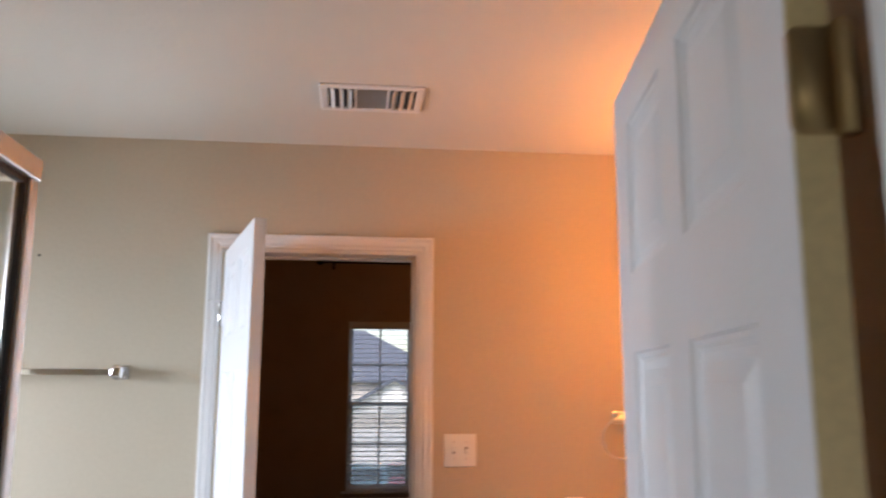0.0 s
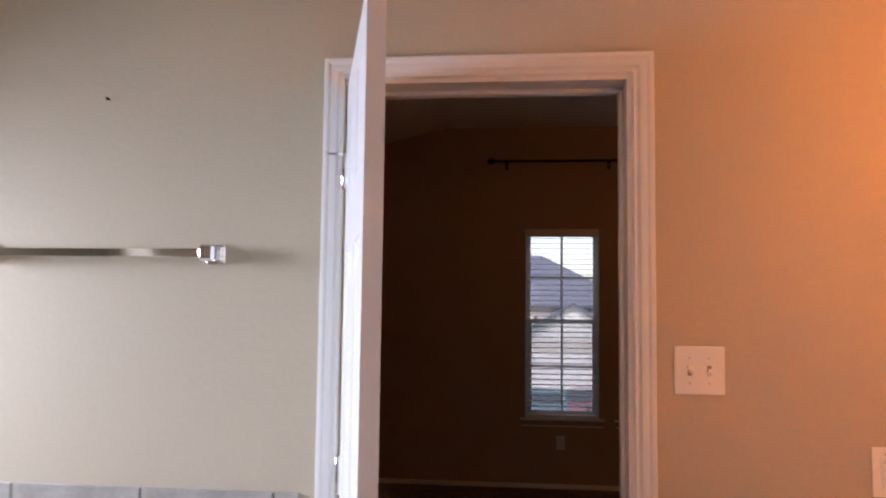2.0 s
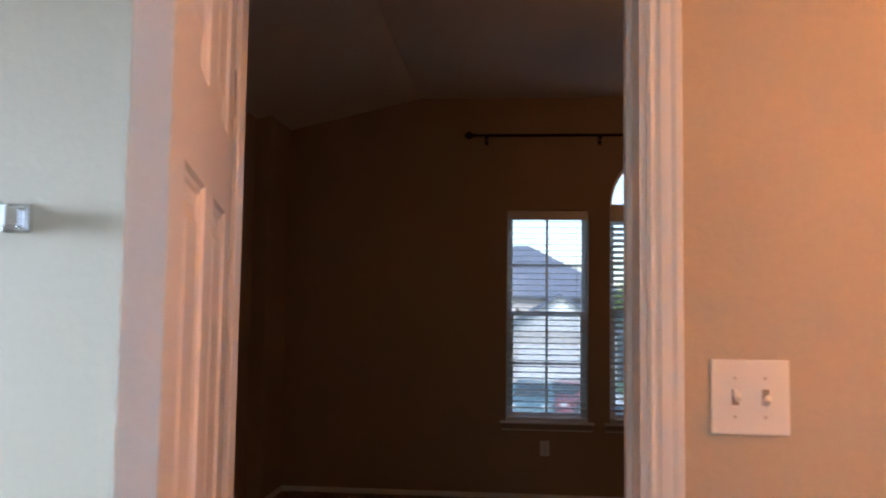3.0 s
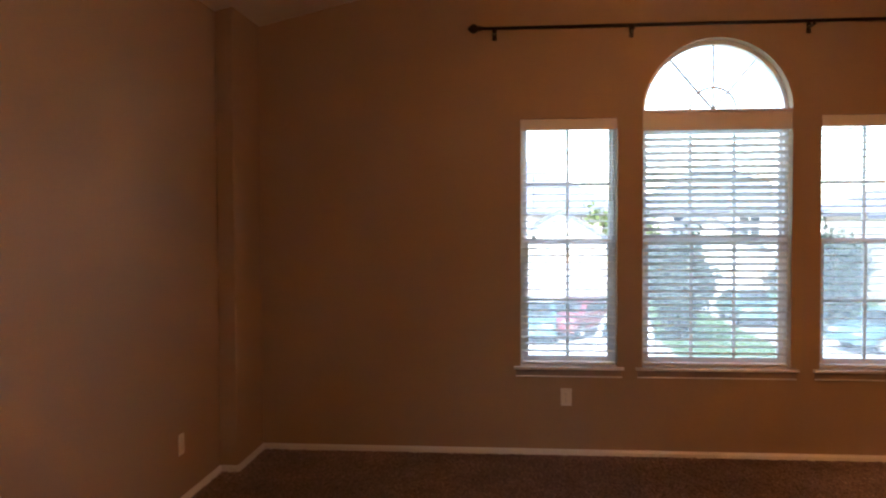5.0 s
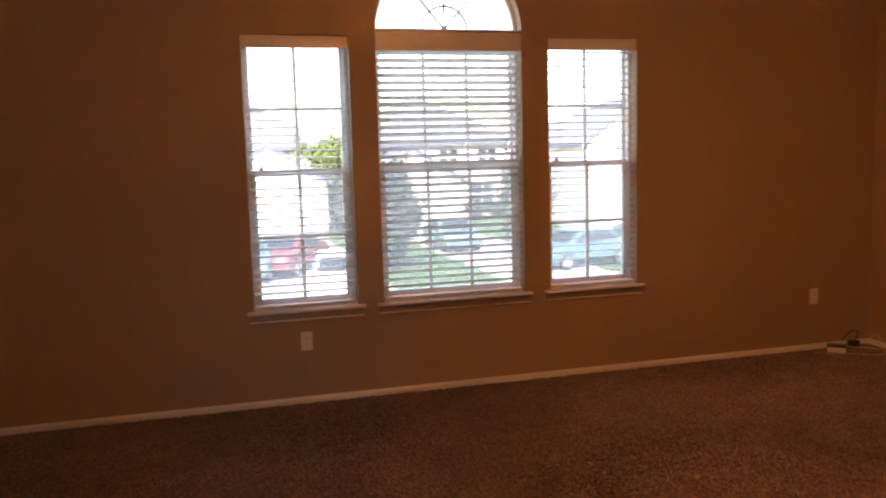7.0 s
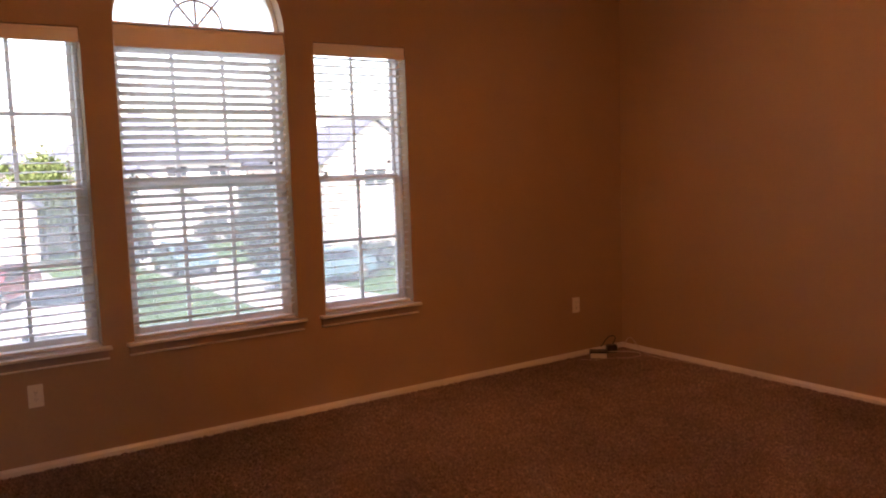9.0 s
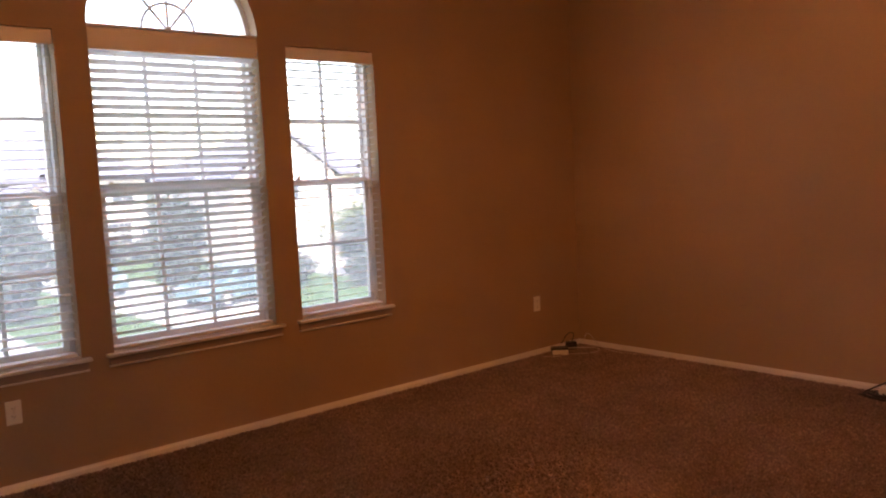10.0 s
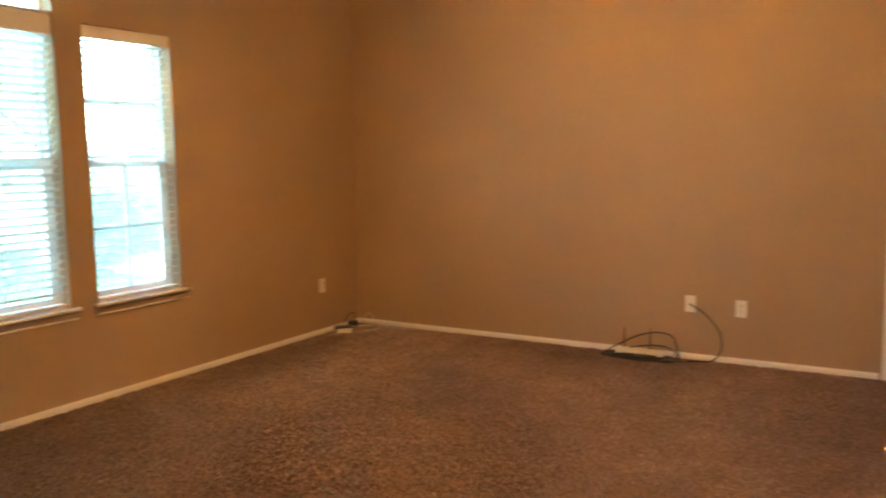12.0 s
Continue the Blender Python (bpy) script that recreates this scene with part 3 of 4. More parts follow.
def blind(x0, x1, z0, z1, valance, tilt, pitch, cords, label):
    bl = base("window_blind", pose(0, 0, 0), label, "blind", "blinds at the bedroom windows")
    yc = RY1 + 0.045
    bm = box(x0 + 0.004, x1 - 0.004, RY1 + 0.004, RY1 + 0.016, z1 - valance, z1 - 0.004, 0.003, 2)
    add_box(bm, x0 + 0.004, x1 - 0.004, RY1 + 0.001, RY1 + 0.012, z1 - 0.020, z1 - 0.006, 0.004, 2)
    add_box(bm, x0 + 0.004, x1 - 0.004, RY1 + 0.001, RY1 + 0.012, z1 - valance - 0.002, z1 - valance + 0.010, 0.004, 2)
    part("valance", bm, SLAT, bl, "white moulded valance")
    part("headrail", box(x0 + 0.008, x1 - 0.008, RY1 + 0.020, RY1 + 0.070, z1 - 0.050, z1 - 0.008, 0.002), SLAT, bl)
    me = None
    z = z1 - valance - 0.012
    low = z0 + 0.030
    ca, sa = math.cos(radians(tilt)), math.sin(radians(tilt))
    while z > low + 0.02:
        if me is None:
            bm = bmesh.new()
            ring = []
            for s, c in ((-1, 0.0), (-0.5, 0.0016), (0, 0.0022), (0.5, 0.0016), (1, 0.0)):
                d = 0.0245 * s
                for e in (0, 0.0020):
                    ring.append([bm.verts.new((x, d * ca - (c + e) * sa, d * sa + (c + e) * ca)) for x in (x0 + 0.010, x1 - 0.010)])
            top, bot = ring[1::2], ring[0::2]
            loop = bot + top[::-1]
            for a, b in zip(loop, loop[1:] + loop[:1]):
                bm.faces.new((a[0], a[1], b[1], b[0]))
            bm.faces.new([r[0] for r in loop]), bm.faces.new([r[1] for r in loop])
            ob = part("slat", bm, SLAT, bl)
            me = ob.data
        else:
            ob = new("slat", me)
            ob.parent = bl
        ob.location = (0, yc, z)
        z -= pitch
    part("bottom_rail", box(x0 + 0.010, x1 - 0.010, yc - 0.025, yc + 0.025, z0 + 0.006, z0 + 0.024, 0.004, 2), SLAT, bl)
    for i in range(cords):
        x = x0 + (x1 - x0) * (0.14 + 0.72 * i / max(1, cords - 1))
        bm = bmesh.new()
        for y in (yc - 0.027, yc + 0.027):
            add_box(bm, x - 0.0008, x + 0.0008, y - 0.0006, y + 0.0006, z0 + 0.02, z1 - valance)
        part("ladder_cord", bm, WHITECABLE, bl)
    return bl


window("window_1", wa[0], wa[1], SILL, wa[2], 2, "white vinyl double-hung window with grilles")
window("window_2", wb[0], wb[1], SILL, wb[2], 3, "wide white vinyl double-hung window under an arched light")
window("window_3", wc[0], wc[1], SILL, wc[2], 2, "white vinyl double-hung window with grilles")
blind(wa[0], wa[1], SILL, wa[2], 0.075, 5.5, 0.0445, 2, "white horizontal blind lowered with its slats open")
blind(wb[0], wb[1], SILL, wb[2] - 0.005, 0.115, -25, 0.0445, 3, "wide white horizontal blind lowered with slats slightly tilted")
blind(wc[0], wc[1], SILL, wc[2], 0.075, -5, 0.0445, 2, "white horizontal blind lowered with its slats open")

# the arched light over the middle window
win = base("window_4", pose(0, 0, 0), "half-round fixed window with a sunburst grille", "window", kind="structure")
ya, yb = RY1 + 0.085, RY1 + 0.150
bm = bmesh.new()


def arc_ring(bm, cx, cz, rx, rz, t, y0, y1, n=36):
    pts = []
    for i in range(n + 1):
        a = math.pi * i / n
        c, s = -math.cos(a), math.sin(a)
        pts.append([bm.verts.new(p) for p in ((cx + rx * c, y0, cz + rz * s), (cx + rx * c, y1, cz + rz * s), (cx + (rx - t) * c, y1, cz + (rz - t) * s), (cx + (rx - t) * c, y0, cz + (rz - t) * s))])
    for a, b in zip(pts, pts[1:]):
        for k in range(4):
            bm.faces.new((a[k], a[(k + 1) % 4], b[(k + 1) % 4], b[k]))
    bm.faces.new(pts[0]), bm.faces.new(pts[-1])


ZA = wb[2]
arc_ring(bm, ARC_X, ZA, ARC_R, 0.46, 0.024, ya, yb)
add_box(bm, wb[0] + 0.024, wb[1] - 0.024, ya, yb, ZA, ZA + 0.022, 0.002)
part("window_frame", bm, VINYL, win)
bm = bmesh.new()
arc_ring(bm, ARC_X, ZA + 0.02, 0.152, 0.150, 0.012, ya + 0.03, ya + 0.044, 20)
for a in (50, 90, 130):
    c, s = math.cos(radians(a)), math.sin(radians(a))
    bmesh.ops.create_cube(bm, size=1.0, matrix=pose(ARC_X + 0.215 * c, ya + 0.037, ZA + 0.02 + 0.215 * s, 0, -a, 0) @ Matrix.Diagonal((0.43, 0.012, 0.013, 1)))
part("sunburst_muntin", bm, VINYL, win)
bm = bmesh.new()
vs = [bm.verts.new((ARC_X - (ARC_R - 0.01) * math.cos(math.pi * i / 36), ya + 0.035, ZA + 0.005 + 0.448 * math.sin(math.pi * i / 36))) for i in range(37)]
bm.faces.new(vs)
bmesh.ops.solidify(bm, geom=bm.faces[:], thickness=0.003)
pane_part("pane", bm, GLASS, win, (0, -1, 0))
part("ledge", box(wb[0], wb[1], RY1 + 0.002, ya, ZA - 0.004, ZA + 0.006), WHITE, win)


# ---- electrical plates ----
def outlet(m, label, group="wall outlets"):
    o = base("wall_outlet", m, label, "outlet", group)
    part("plate", box(-0.035, 0.035, -0.006, 0, -0.057, 0.057, 0.003, 2), PLATE, o)
    for z in (-0.0195, 0.0195):
        bm = add_lathe(bmesh.new(), [(0.0, 0.0), (0.0172, 0.0), (0.0168, 0.002), (0.0, 0.002)], pose(0, -0.006, z, 90, 0, 0) @ Matrix.Diagonal((1, 0.82, 1, 1)), 18)
        face = part("receptacle", bm, PLATE, o)
        bm = bmesh.new()
        add_box(bm, -0.0075, -0.0055, -0.0085, -0.0072, z - 0.001, z + 0.007)
        add_box(bm, 0.0055, 0.0075, -0.0085, -0.0072, z - 0.001, z + 0.006)
        add_box(bm, -0.002, 0.002, -0.0085, -0.0072, z - 0.009, z - 0.005)
        part("slots", bm, SLOT, face, "dark contact slots")
    part("screw", add_lathe(bmesh.new(), [(0.0, 0.0), (0.003, 0.0), (0.002, 0.0012), (0.0, 0.0014)], pose(0, -0.006, 0, 90, 0, 0), 10), NICKEL, o)
    return o


outlet(pose(0.331, RY1, 0.384), "white duplex outlet under the window")
outlet(pose(3.953, RY1, 0.393), "white duplex outlet near the room corner")
outlet(pose(RX1, 1.79, 0.375, 0, 0, -90), "white duplex outlet beside the cable plate")
outlet(pose(RX0, 3.83, 0.33, 0, 0, 90), "white duplex outlet low on the side wall")
o = base("wall_outlet", pose(0.911, BY1, 1.079), "ivory ground-fault outlet above the vanity splash", "outlet", "wall outlets")
part("plate", box(-0.036, 0.036, -0.006, 0, -0.058, 0.058, 0.003, 2), PLATE, o)
insert = part("receptacle", box(-0.0165, 0.0165, -0.0085, -0.005, -0.033, 0.033, 0.0015), PLATE, o)
for z in (-0.021, 0.021):
    bm = bmesh.new()
    add_box(bm, -0.0075, -0.0055, -0.0095, -0.0084, z - 0.001, z + 0.007)
    add_box(bm, 0.0055, 0.0075, -0.0095, -0.0084, z - 0.001, z + 0.006)
    add_box(bm, -0.002, 0.002, -0.0095, -0.0084, z - 0.009, z - 0.005)
    part("slots", bm, SLOT, insert, "dark contact slots")
part("button", box(-0.010, 0.010, -0.0098, -0.0084, -0.0035, 0.0035, 0.0008), PLATE, insert)
part("marking", box(-0.008, 0.008, -0.0066, -0.0058, 0.040, 0.043), SLOT, o, "faint line of raised lettering")

o = base("cable_plate", pose(RX1, 2.12, 0.385, 0, 0, -90), "white cable wall plate with a coaxial socket", "wall plate")
part("plate", box(-0.035, 0.035, -0.006, 0, -0.057, 0.057, 0.003, 2), PLATE, o)
part("socket", add_lathe(bmesh.new(), [(0.0, 0), (0.007, 0), (0.007, 0.004), (0.005, 0.004), (0.005, 0.012), (0.0, 0.012)], pose(0, -0.006, 0, 90, 0, 0), 12), NICKEL, o, "threaded metal coaxial socket")

o = base("light_switch", pose(0.483, BY1, 1.308), "ivory double toggle switch plate beside the doorway", "switch")
part("plate", box(-0.060, 0.060, -0.006, 0, -0.0585, 0.0585, 0.003, 2), PLATE, o)
for x, up in ((-0.023, 1), (0.023, -1)):
    # slot strip coloured taupe for the shading round the toggle
    part("slot", box(x - 0.0052, x + 0.0052, -0.0064, -0.005, -0.0125, 0.0125), TAUPE_SHADE, o, "narrow toggle slot with its shade painted taupe")
    bm = bmesh.new()
    bmesh.ops.create_cube(bm, size=1.0, matrix=pose(x, -0.014, 0.004 * up, 32 * up, 0, 0) @ Matrix.Diagonal((0.0080, 0.022, 0.0105, 1)))
    bmesh.ops.bevel(bm, geom=bm.edges[:], offset=0.0015, segments=2, affect="EDGES")
    part("toggle", bm, PLATE, o)
    for z in (-0.030, 0.030):
        part("screw", add_lathe(bmesh.new(), [(0.0, 0.0), (0.003, 0.0), (0.002, 0.0012), (0.0, 0.0014)], pose(x, -0.006, z, 90, 0, 0), 10), NICKEL, o)

# ---- bathroom fittings ----
def towel_bar():
    o = base("towel_bar", pose(0, BY1, 1.585), "polished chrome square towel bar on two posts", "towel bar")
    for x in (-1.375, -0.742):
        bm = box(x - 0.026, x + 0.026, -0.010, 0, -0.026, 0.026, 0.003, 2)
        add_box(bm, x - 0.020, x + 0.020, -0.018, -0.010, -0.020, 0.020, 0.003, 2)
        add_box(bm, x - 0.014, x + 0.014, -0.060, -0.018, -0.014, 0.014, 0.003, 2)
        add_box(bm, x - 0.021, x + 0.021, -0.078, -0.058, -0.021, 0.021, 0.006, 1)
        part("post", bm, CHROME, o)
    part("bar", box(-1.400, -0.752, -0.074, -0.062, -0.011, 0.011, 0.002, 2), CHROME, o)


towel_bar()
o = base("towel_ring", pose(1.088, BY1, 1.425), "polished chrome towel ring hanging from a square post", "towel ring")
bm = box(-0.024, 0.024, -0.010, 0, -0.024, 0.024, 0.003, 2)
add_box(bm, -0.012, 0.012, -0.050, -0.010, -0.012, 0.012, 0.003, 2)
part("post", bm, CHROME, o)
part("ring", add_tube(bmesh.new(), [(0.074 * math.sin(a * 0.1309), -0.046 + 0.012 * (1 - math.cos(a * 0.1309)) * 0.5, -0.074 + 0.074 * math.cos(a * 0.1309)) for a in range(48)], 0.0055, 10, True), CHROME, o, "", True)

o = tagged(link("wall_nail", add_lathe(bmesh.new(), [(0.0, 0.0), (0.002, 0.0), (0.002, 0.012), (0.005, 0.012), (0.004, 0.015), (0.0, 0.015)], pose(-1.058, BY1, 2.004, 90, 0, 0), 10), DARKMETAL),
           "small dark nail in the bathroom wall", "nail")


def ceiling_vent():
    o = base("ceiling_vent", pose(0.125, -0.540, BCEIL), "white metal three-way ceiling air register", "vent")
    w, d = 0.165, 0.115
    bm = bmesh.new()
    for b in ((-w, w, -d, -d + 0.026), (-w, w, d - 0.026, d), (-w, -w + 0.026, -d + 0.026, d - 0.026), (w - 0.026, w, -d + 0.026, d - 0.026)):
        add_box(bm, b[0], b[1], b[2], b[3], -0.009, 0.0, 0.003)
    for x in (-0.052, 0.052):
        add_box(bm, x - 0.004, x + 0.004, -d + 0.02, d - 0.02, -0.010, 0)
    part("frame", bm, WHITE, o)
    part("backing", box(-w + 0.02, w - 0.02, -d + 0.02, d - 0.02, -0.0015, -0.0005), SLOT, o, "dark duct opening behind the louvres")
    for side in (-1, 1):
        for i in range(3):
            x = side * (0.072 + 0.027 * i)
            bm = bmesh.new()
            bmesh.ops.create_cube(bm, size=1.0, matrix=pose(x, 0, -0.009, 0, -38 * side, 0) @ Matrix.Diagonal((0.019, 0.176, 0.0016, 1)))
            part("slat", bm, WHITE, o)
    for i in range(10):
        bm = bmesh.new()
        bmesh.ops.create_cube(bm, size=1.0, matrix=pose(0, -0.076 + 0.0169 * i, -0.008, 38, 0, 0) @ Matrix.Diagonal((0.094, 0.012, 0.0014, 1)))
        part("slat", bm, WHITE, o)


ceiling_vent()


def shower():
    """A framed glass enclosure: the long side along y, then a return to the wall."""
    o = base("shower_enclosure", pose(0, 0, 0), "framed glass shower enclosure with bright aluminium rails", "shower")
    x, y1, y0, zt = -0.566, -1.412, BY0 + 0.012, 1.978
    part("header", box(x - 0.022, x + 0.022, y0, y1 + 0.012, zt - 0.045, zt, 0.003), ALU, o)
    part("header", box(-1.55, x - 0.022, y1 - 0.030, y1 + 0.012, zt - 0.045, zt, 0.003), ALU, o)
    part("corner_post", box(x - 0.018, x + 0.018, y1 - 0.024, y1 + 0.008, 0.10, zt - 0.045, 0.003), ALU, o)
    part("strike_post", box(x - 0.018, x + 0.018, -1.70, -1.655, 0.10, zt - 0.045, 0.003), ALU, o)
    part("curb", box(-1.55, x + 0.04, y0, y1 + 0.03, 0, 0.10, 0.006), STONE, o)
    pane_part("fixed_glass", box(x - 0.003, x + 0.003, -1.653, y1 - 0.034, 0.10, zt - 0.055), SHOWERGLASS, o, (1, 0, 0))
    pane_part("return_glass", box(-1.55, x - 0.030, y1 - 0.012, y1 - 0.006, 0.10, zt - 0.055), SHOWERGLASS, o, (0, -1, 0))
    pane_part("door_glass", box(x - 0.003, x + 0.003, y0 + 0.03, -1.725, 0.12, zt - 0.075), SHOWERGLASS, o, (1, 0, 0))
    bm = bmesh.new()
    add_box(bm, x - 0.008, x + 0.008, y1 - 0.034, y1 - 0.024, 0.10, zt - 0.045)
    add_box(bm, x - 0.008, x + 0.008, -1.655, y1 - 0.034, zt - 0.057, zt - 0.045)
    part("gasket", bm, GASKET, o, "black glazing gasket")
    bm = bmesh.new()
    for b in ((y0 + 0.012, y0 + 0.042, 0.11, zt - 0.05), (-1.728, -1.704, 0.11, zt - 0.05)):
        add_box(bm, x - 0.012, x + 0.012, b[0], b[1], b[2], b[3], 0.003)
    add_box(bm, x - 0.012, x + 0.012, y0 + 0.042, -1.728, zt - 0.085, zt - 0.055, 0.003)
    part("door_frame", bm, ALU, o)
    struct("wall_shower", box(-1.67, -1.55, BY0, -1.45, 0, BCEIL), PAINT, "plain wall closing the shower", "wall")


shower()


def vanity():
    o = base("vanity_cabinet", pose(0, 0, 0), "wooden vanity cabinet along the bathroom wall", "cabinet")
    part("body", box(0.80, BX1 - 0.002, -2.0, -0.003, 0.10, 0.84, 0.003), CABW, o)
    part("plinth", box(0.86, BX1 - 0.002, -2.0, -0.003, 0.0, 0.10), CABW, o)
    for i in range(4):
        part("door", box(0.782, 0.80, -1.97 + 0.49 * i, -1.52 + 0.49 * i, 0.14, 0.80, 0.004), CABW, o)
    o = base("countertop", pose(0, 0, 0), "cream cultured marble vanity top with splash", "countertop")
    part("counter", box(0.765, BX1 - 0.004, -2.02, -0.004, 0.841, 0.875, 0.006, 2), STONE, o)
    part("side_splash", box(0.765, BX1 - 0.004, -0.026, -0.004, 0.8755, 0.985, 0.004, 2), STONE, o)
    part("back_splash", box(BX1 - 0.026, BX1 - 0.004, -2.02, -0.030, 0.8755, 0.985, 0.004, 2), STONE, o)
    o = base("wall_mirror", pose(0, 0, 0), "frameless wall mirror over the vanity", "mirror")
    part("mirror_glass", box(BX1 - 0.008, BX1 - 0.002, -2.0, -0.006, 0.99, 2.02), MIRROR, o)


vanity()


def vanity_light():
    o = base("vanity_light", pose(0, 0, 0), "lit brushed nickel bath bar with frosted globes", "wall lamp")
    part("back_plate", box(BX1 - 0.024, BX1 - 0.001, -1.34, -0.35, 2.19, 2.27, 0.006, 2), NICKEL, o)
    for x, y, z in BULBS:
        arm = part("arm", add_tube(bmesh.new(), spline([(BX1 - 0.02, y, 2.245), (1.26, y, 2.275), (1.20, y, 2.262), (x, y, 2.205)]), 0.007, 8), NICKEL, o, "", True)
        bell = [(0.018, 0.066), (0.024, 0.060), (0.034, 0.044), (0.046, 0.020), (0.054, -0.006), (0.060, -0.034), (0.056, -0.033), (0.050, -0.006), (0.042, 0.020), (0.030, 0.042), (0.018, 0.056)]
        part("shade", add_lathe(bmesh.new(), bell, pose(x, y, z), 24), SHADE, arm, "glowing frosted glass bell", True)
        bulb = [(0.012, 0.040), (0.018, 0.020), (0.030, 0.002), (0.035, -0.018), (0.031, -0.034), (0.018, -0.048), (0.003, -0.053)]
        part("bulb", add_lathe(bmesh.new(), bulb, pose(x, y, z), 16), BULB, arm, "lit frosted bulb", True)


vanity_light()

# tile band beside the door
tile_wall = base("tile_surround", pose(0, 0, 0), "grey-beige stone tile surround with dark grey joints", "tile")
part("grout_bed", box(BX0 + 0.005, -0.507, -0.010, -0.001, 0.0, 0.982), GROUT, tile_wall)
tile_mesh = {}
for j in range(6):
    z1 = 0.985 - (0 if j == 0 else 0.052 + 0.352 * (j - 1))
    h = 0.050 if j == 0 else 0.348
    if z1 - h < 0.0:
        continue
    x = -0.503
    first = True
    while x > BX0 + 0.4:
        w = (0.062 if j == 0 else 0.20) if first else 0.348
        key = (round(w, 3), round(h, 3))
        if key not in tile_mesh:
            ob = part("tile", box(-w, 0, -0.0135, -0.004, -h, 0, 0.0025), TILE, tile_wall)
            tile_mesh[key] = ob.data
        else:
            ob = new("tile", tile_mesh[key])
            ob.parent = tile_wall
        ob.location = (x, 0, z1)
        x -= w + 0.004
        first = False

# bathroom window over the tub
win = base("window_5", pose(0, 0, 0), "white bathroom window with a lowered blind", "window", kind="structure")
bm = bmesh.new()
for b in ((-1.22, -1.18, 1.0, 2.02), (-0.26, -0.22, 1.0, 2.02), (-1.18, -0.26, 1.0, 1.04), (-1.18, -0.26, 1.98, 2.02), (-1.18, -0.26, 1.49, 1.53)):
    add_box(bm, BX0 - 0.10, BX0 - 0.05, b[0], b[1], b[2], b[3], 0.002)
part("window_frame", bm, VINYL, win)
pane_part("pane", box(BX0 - 0.078, BX0 - 0.074, -1.19, -0.25, 1.03, 1.99), GLASS, win, (1, 0, 0))

# ---- curtain rod ----
o = base("curtain_rod", pose(0, RY1 - 0.085, 2.755), "dark bronze curtain rod with ball finials above the windows", "curtain rod")
bm = add_lathe(bmesh.new(), [(0.011, 0.0), (0.011, 3.02)], pose(-0.215, 0, 0, 0, 90, 0), 14)
part("rod", bm, DARKMETAL, o, "", True)
for x, s in ((-0.215, -1), (2.805, 1)):
    bm = add_lathe(bmesh.new(), [(0.0, -0.002), (0.018, 0.0), (0.018, 0.008), (0.009, 0.014), (0.024, 0.026), (0.031, 0.042), (0.029, 0.058), (0.017, 0.072), (0.008, 0.080), (0.0, 0.086)], pose(x, 0, 0, 0, 90 * s, 0), 16)
    part("finial", bm, DARKMETAL, o, "", True)
for x in (-0.13, 0.74, 1.83, 2.72):
    bm = box(x - 0.008, x + 0.008, -0.010, 0.085, -0.030, -0.018, 0.002)
    add_box(bm, x - 0.014, x + 0.014, 0.079, 0.085, -0.060, 0.020, 0.003)
    add_box(bm, x - 0.008, x + 0.008, -0.016, -0.010, -0.030, 0.004, 0.002)
    part("bracket", bm, DARKMETAL, o)


# ---- ceiling fan ----
def ceiling_fan():
    o = base("ceiling_fan", pose(*FAN), "ceiling fan with five taupe blades and lit tulip shades", "ceiling fan")
    part("canopy", add_lathe(bmesh.new(), [(0.0, 0.0), (0.065, 0.0), (0.062, -0.03), (0.03, -0.055), (0.0, -0.055)], None, 24), NICKEL, o, "", True)
    part("downrod", add_lathe(bmesh.new(), [(0.012, -0.05), (0.012, -0.42)], None, 12), NICKEL, o, "", True)
    part("motor", add_lathe(bmesh.new(), [(0.0, -0.40), (0.06, -0.40), (0.11, -0.425), (0.12, -0.47), (0.11, -0.52), (0.06, -0.545), (0.0, -0.545)], None, 28), NICKEL, o, "", True)
    for i in range(5):
        bm = bmesh.new()
        pts = [(0.17, 0.045), (0.30, 0.062), (0.57, 0.068), (0.635, 0.062), (0.66, 0.035)]
        up = [bm.verts.new((x, w, 0)) for x, w in pts]
        dn = [bm.verts.new((x, -w, 0)) for x, w in pts]
        bm.faces.new(up + dn[::-1])
        bmesh.ops.solidify(bm, geom=bm.faces[:], thickness=0.006)
        ob = part("blade", bm, BLADE, o, "taupe wooden fan blade")
        ob.matrix_local = pose(0, 0, -0.485, 0, 0, 194 + 72 * i) @ pose(0, 0, 0, 10, 0, 0)
        part("blade_iron", box(0.10, 0.24, -0.014, 0.014, -0.012, -0.004, 0.002), NICKEL, ob)
    part("light_collar", add_lathe(bmesh.new(), [(0.0, -0.545), (0.055, -0.546), (0.062, -0.575), (0.050, -0.610), (0.0, -0.615)], None, 28), NICKEL, o, "metal light collar", True)
    for i in range(3):
        bm = add_lathe(bmesh.new(), [(0.018, 0.0), (0.026, -0.012), (0.046, -0.040), (0.058, -0.080), (0.054, -0.115), (0.060, -0.140)], None, 22, False)
        ob = part("shade", bm, TULIP, o, "glowing frosted tulip glass shade", True)
        ob.matrix_local = pose(0, 0, -0.60, 0, 0, -8 + 120 * i) @ pose(0.055, 0, -0.015, 0, -FAN_TILT, 0)


ceiling_fan()


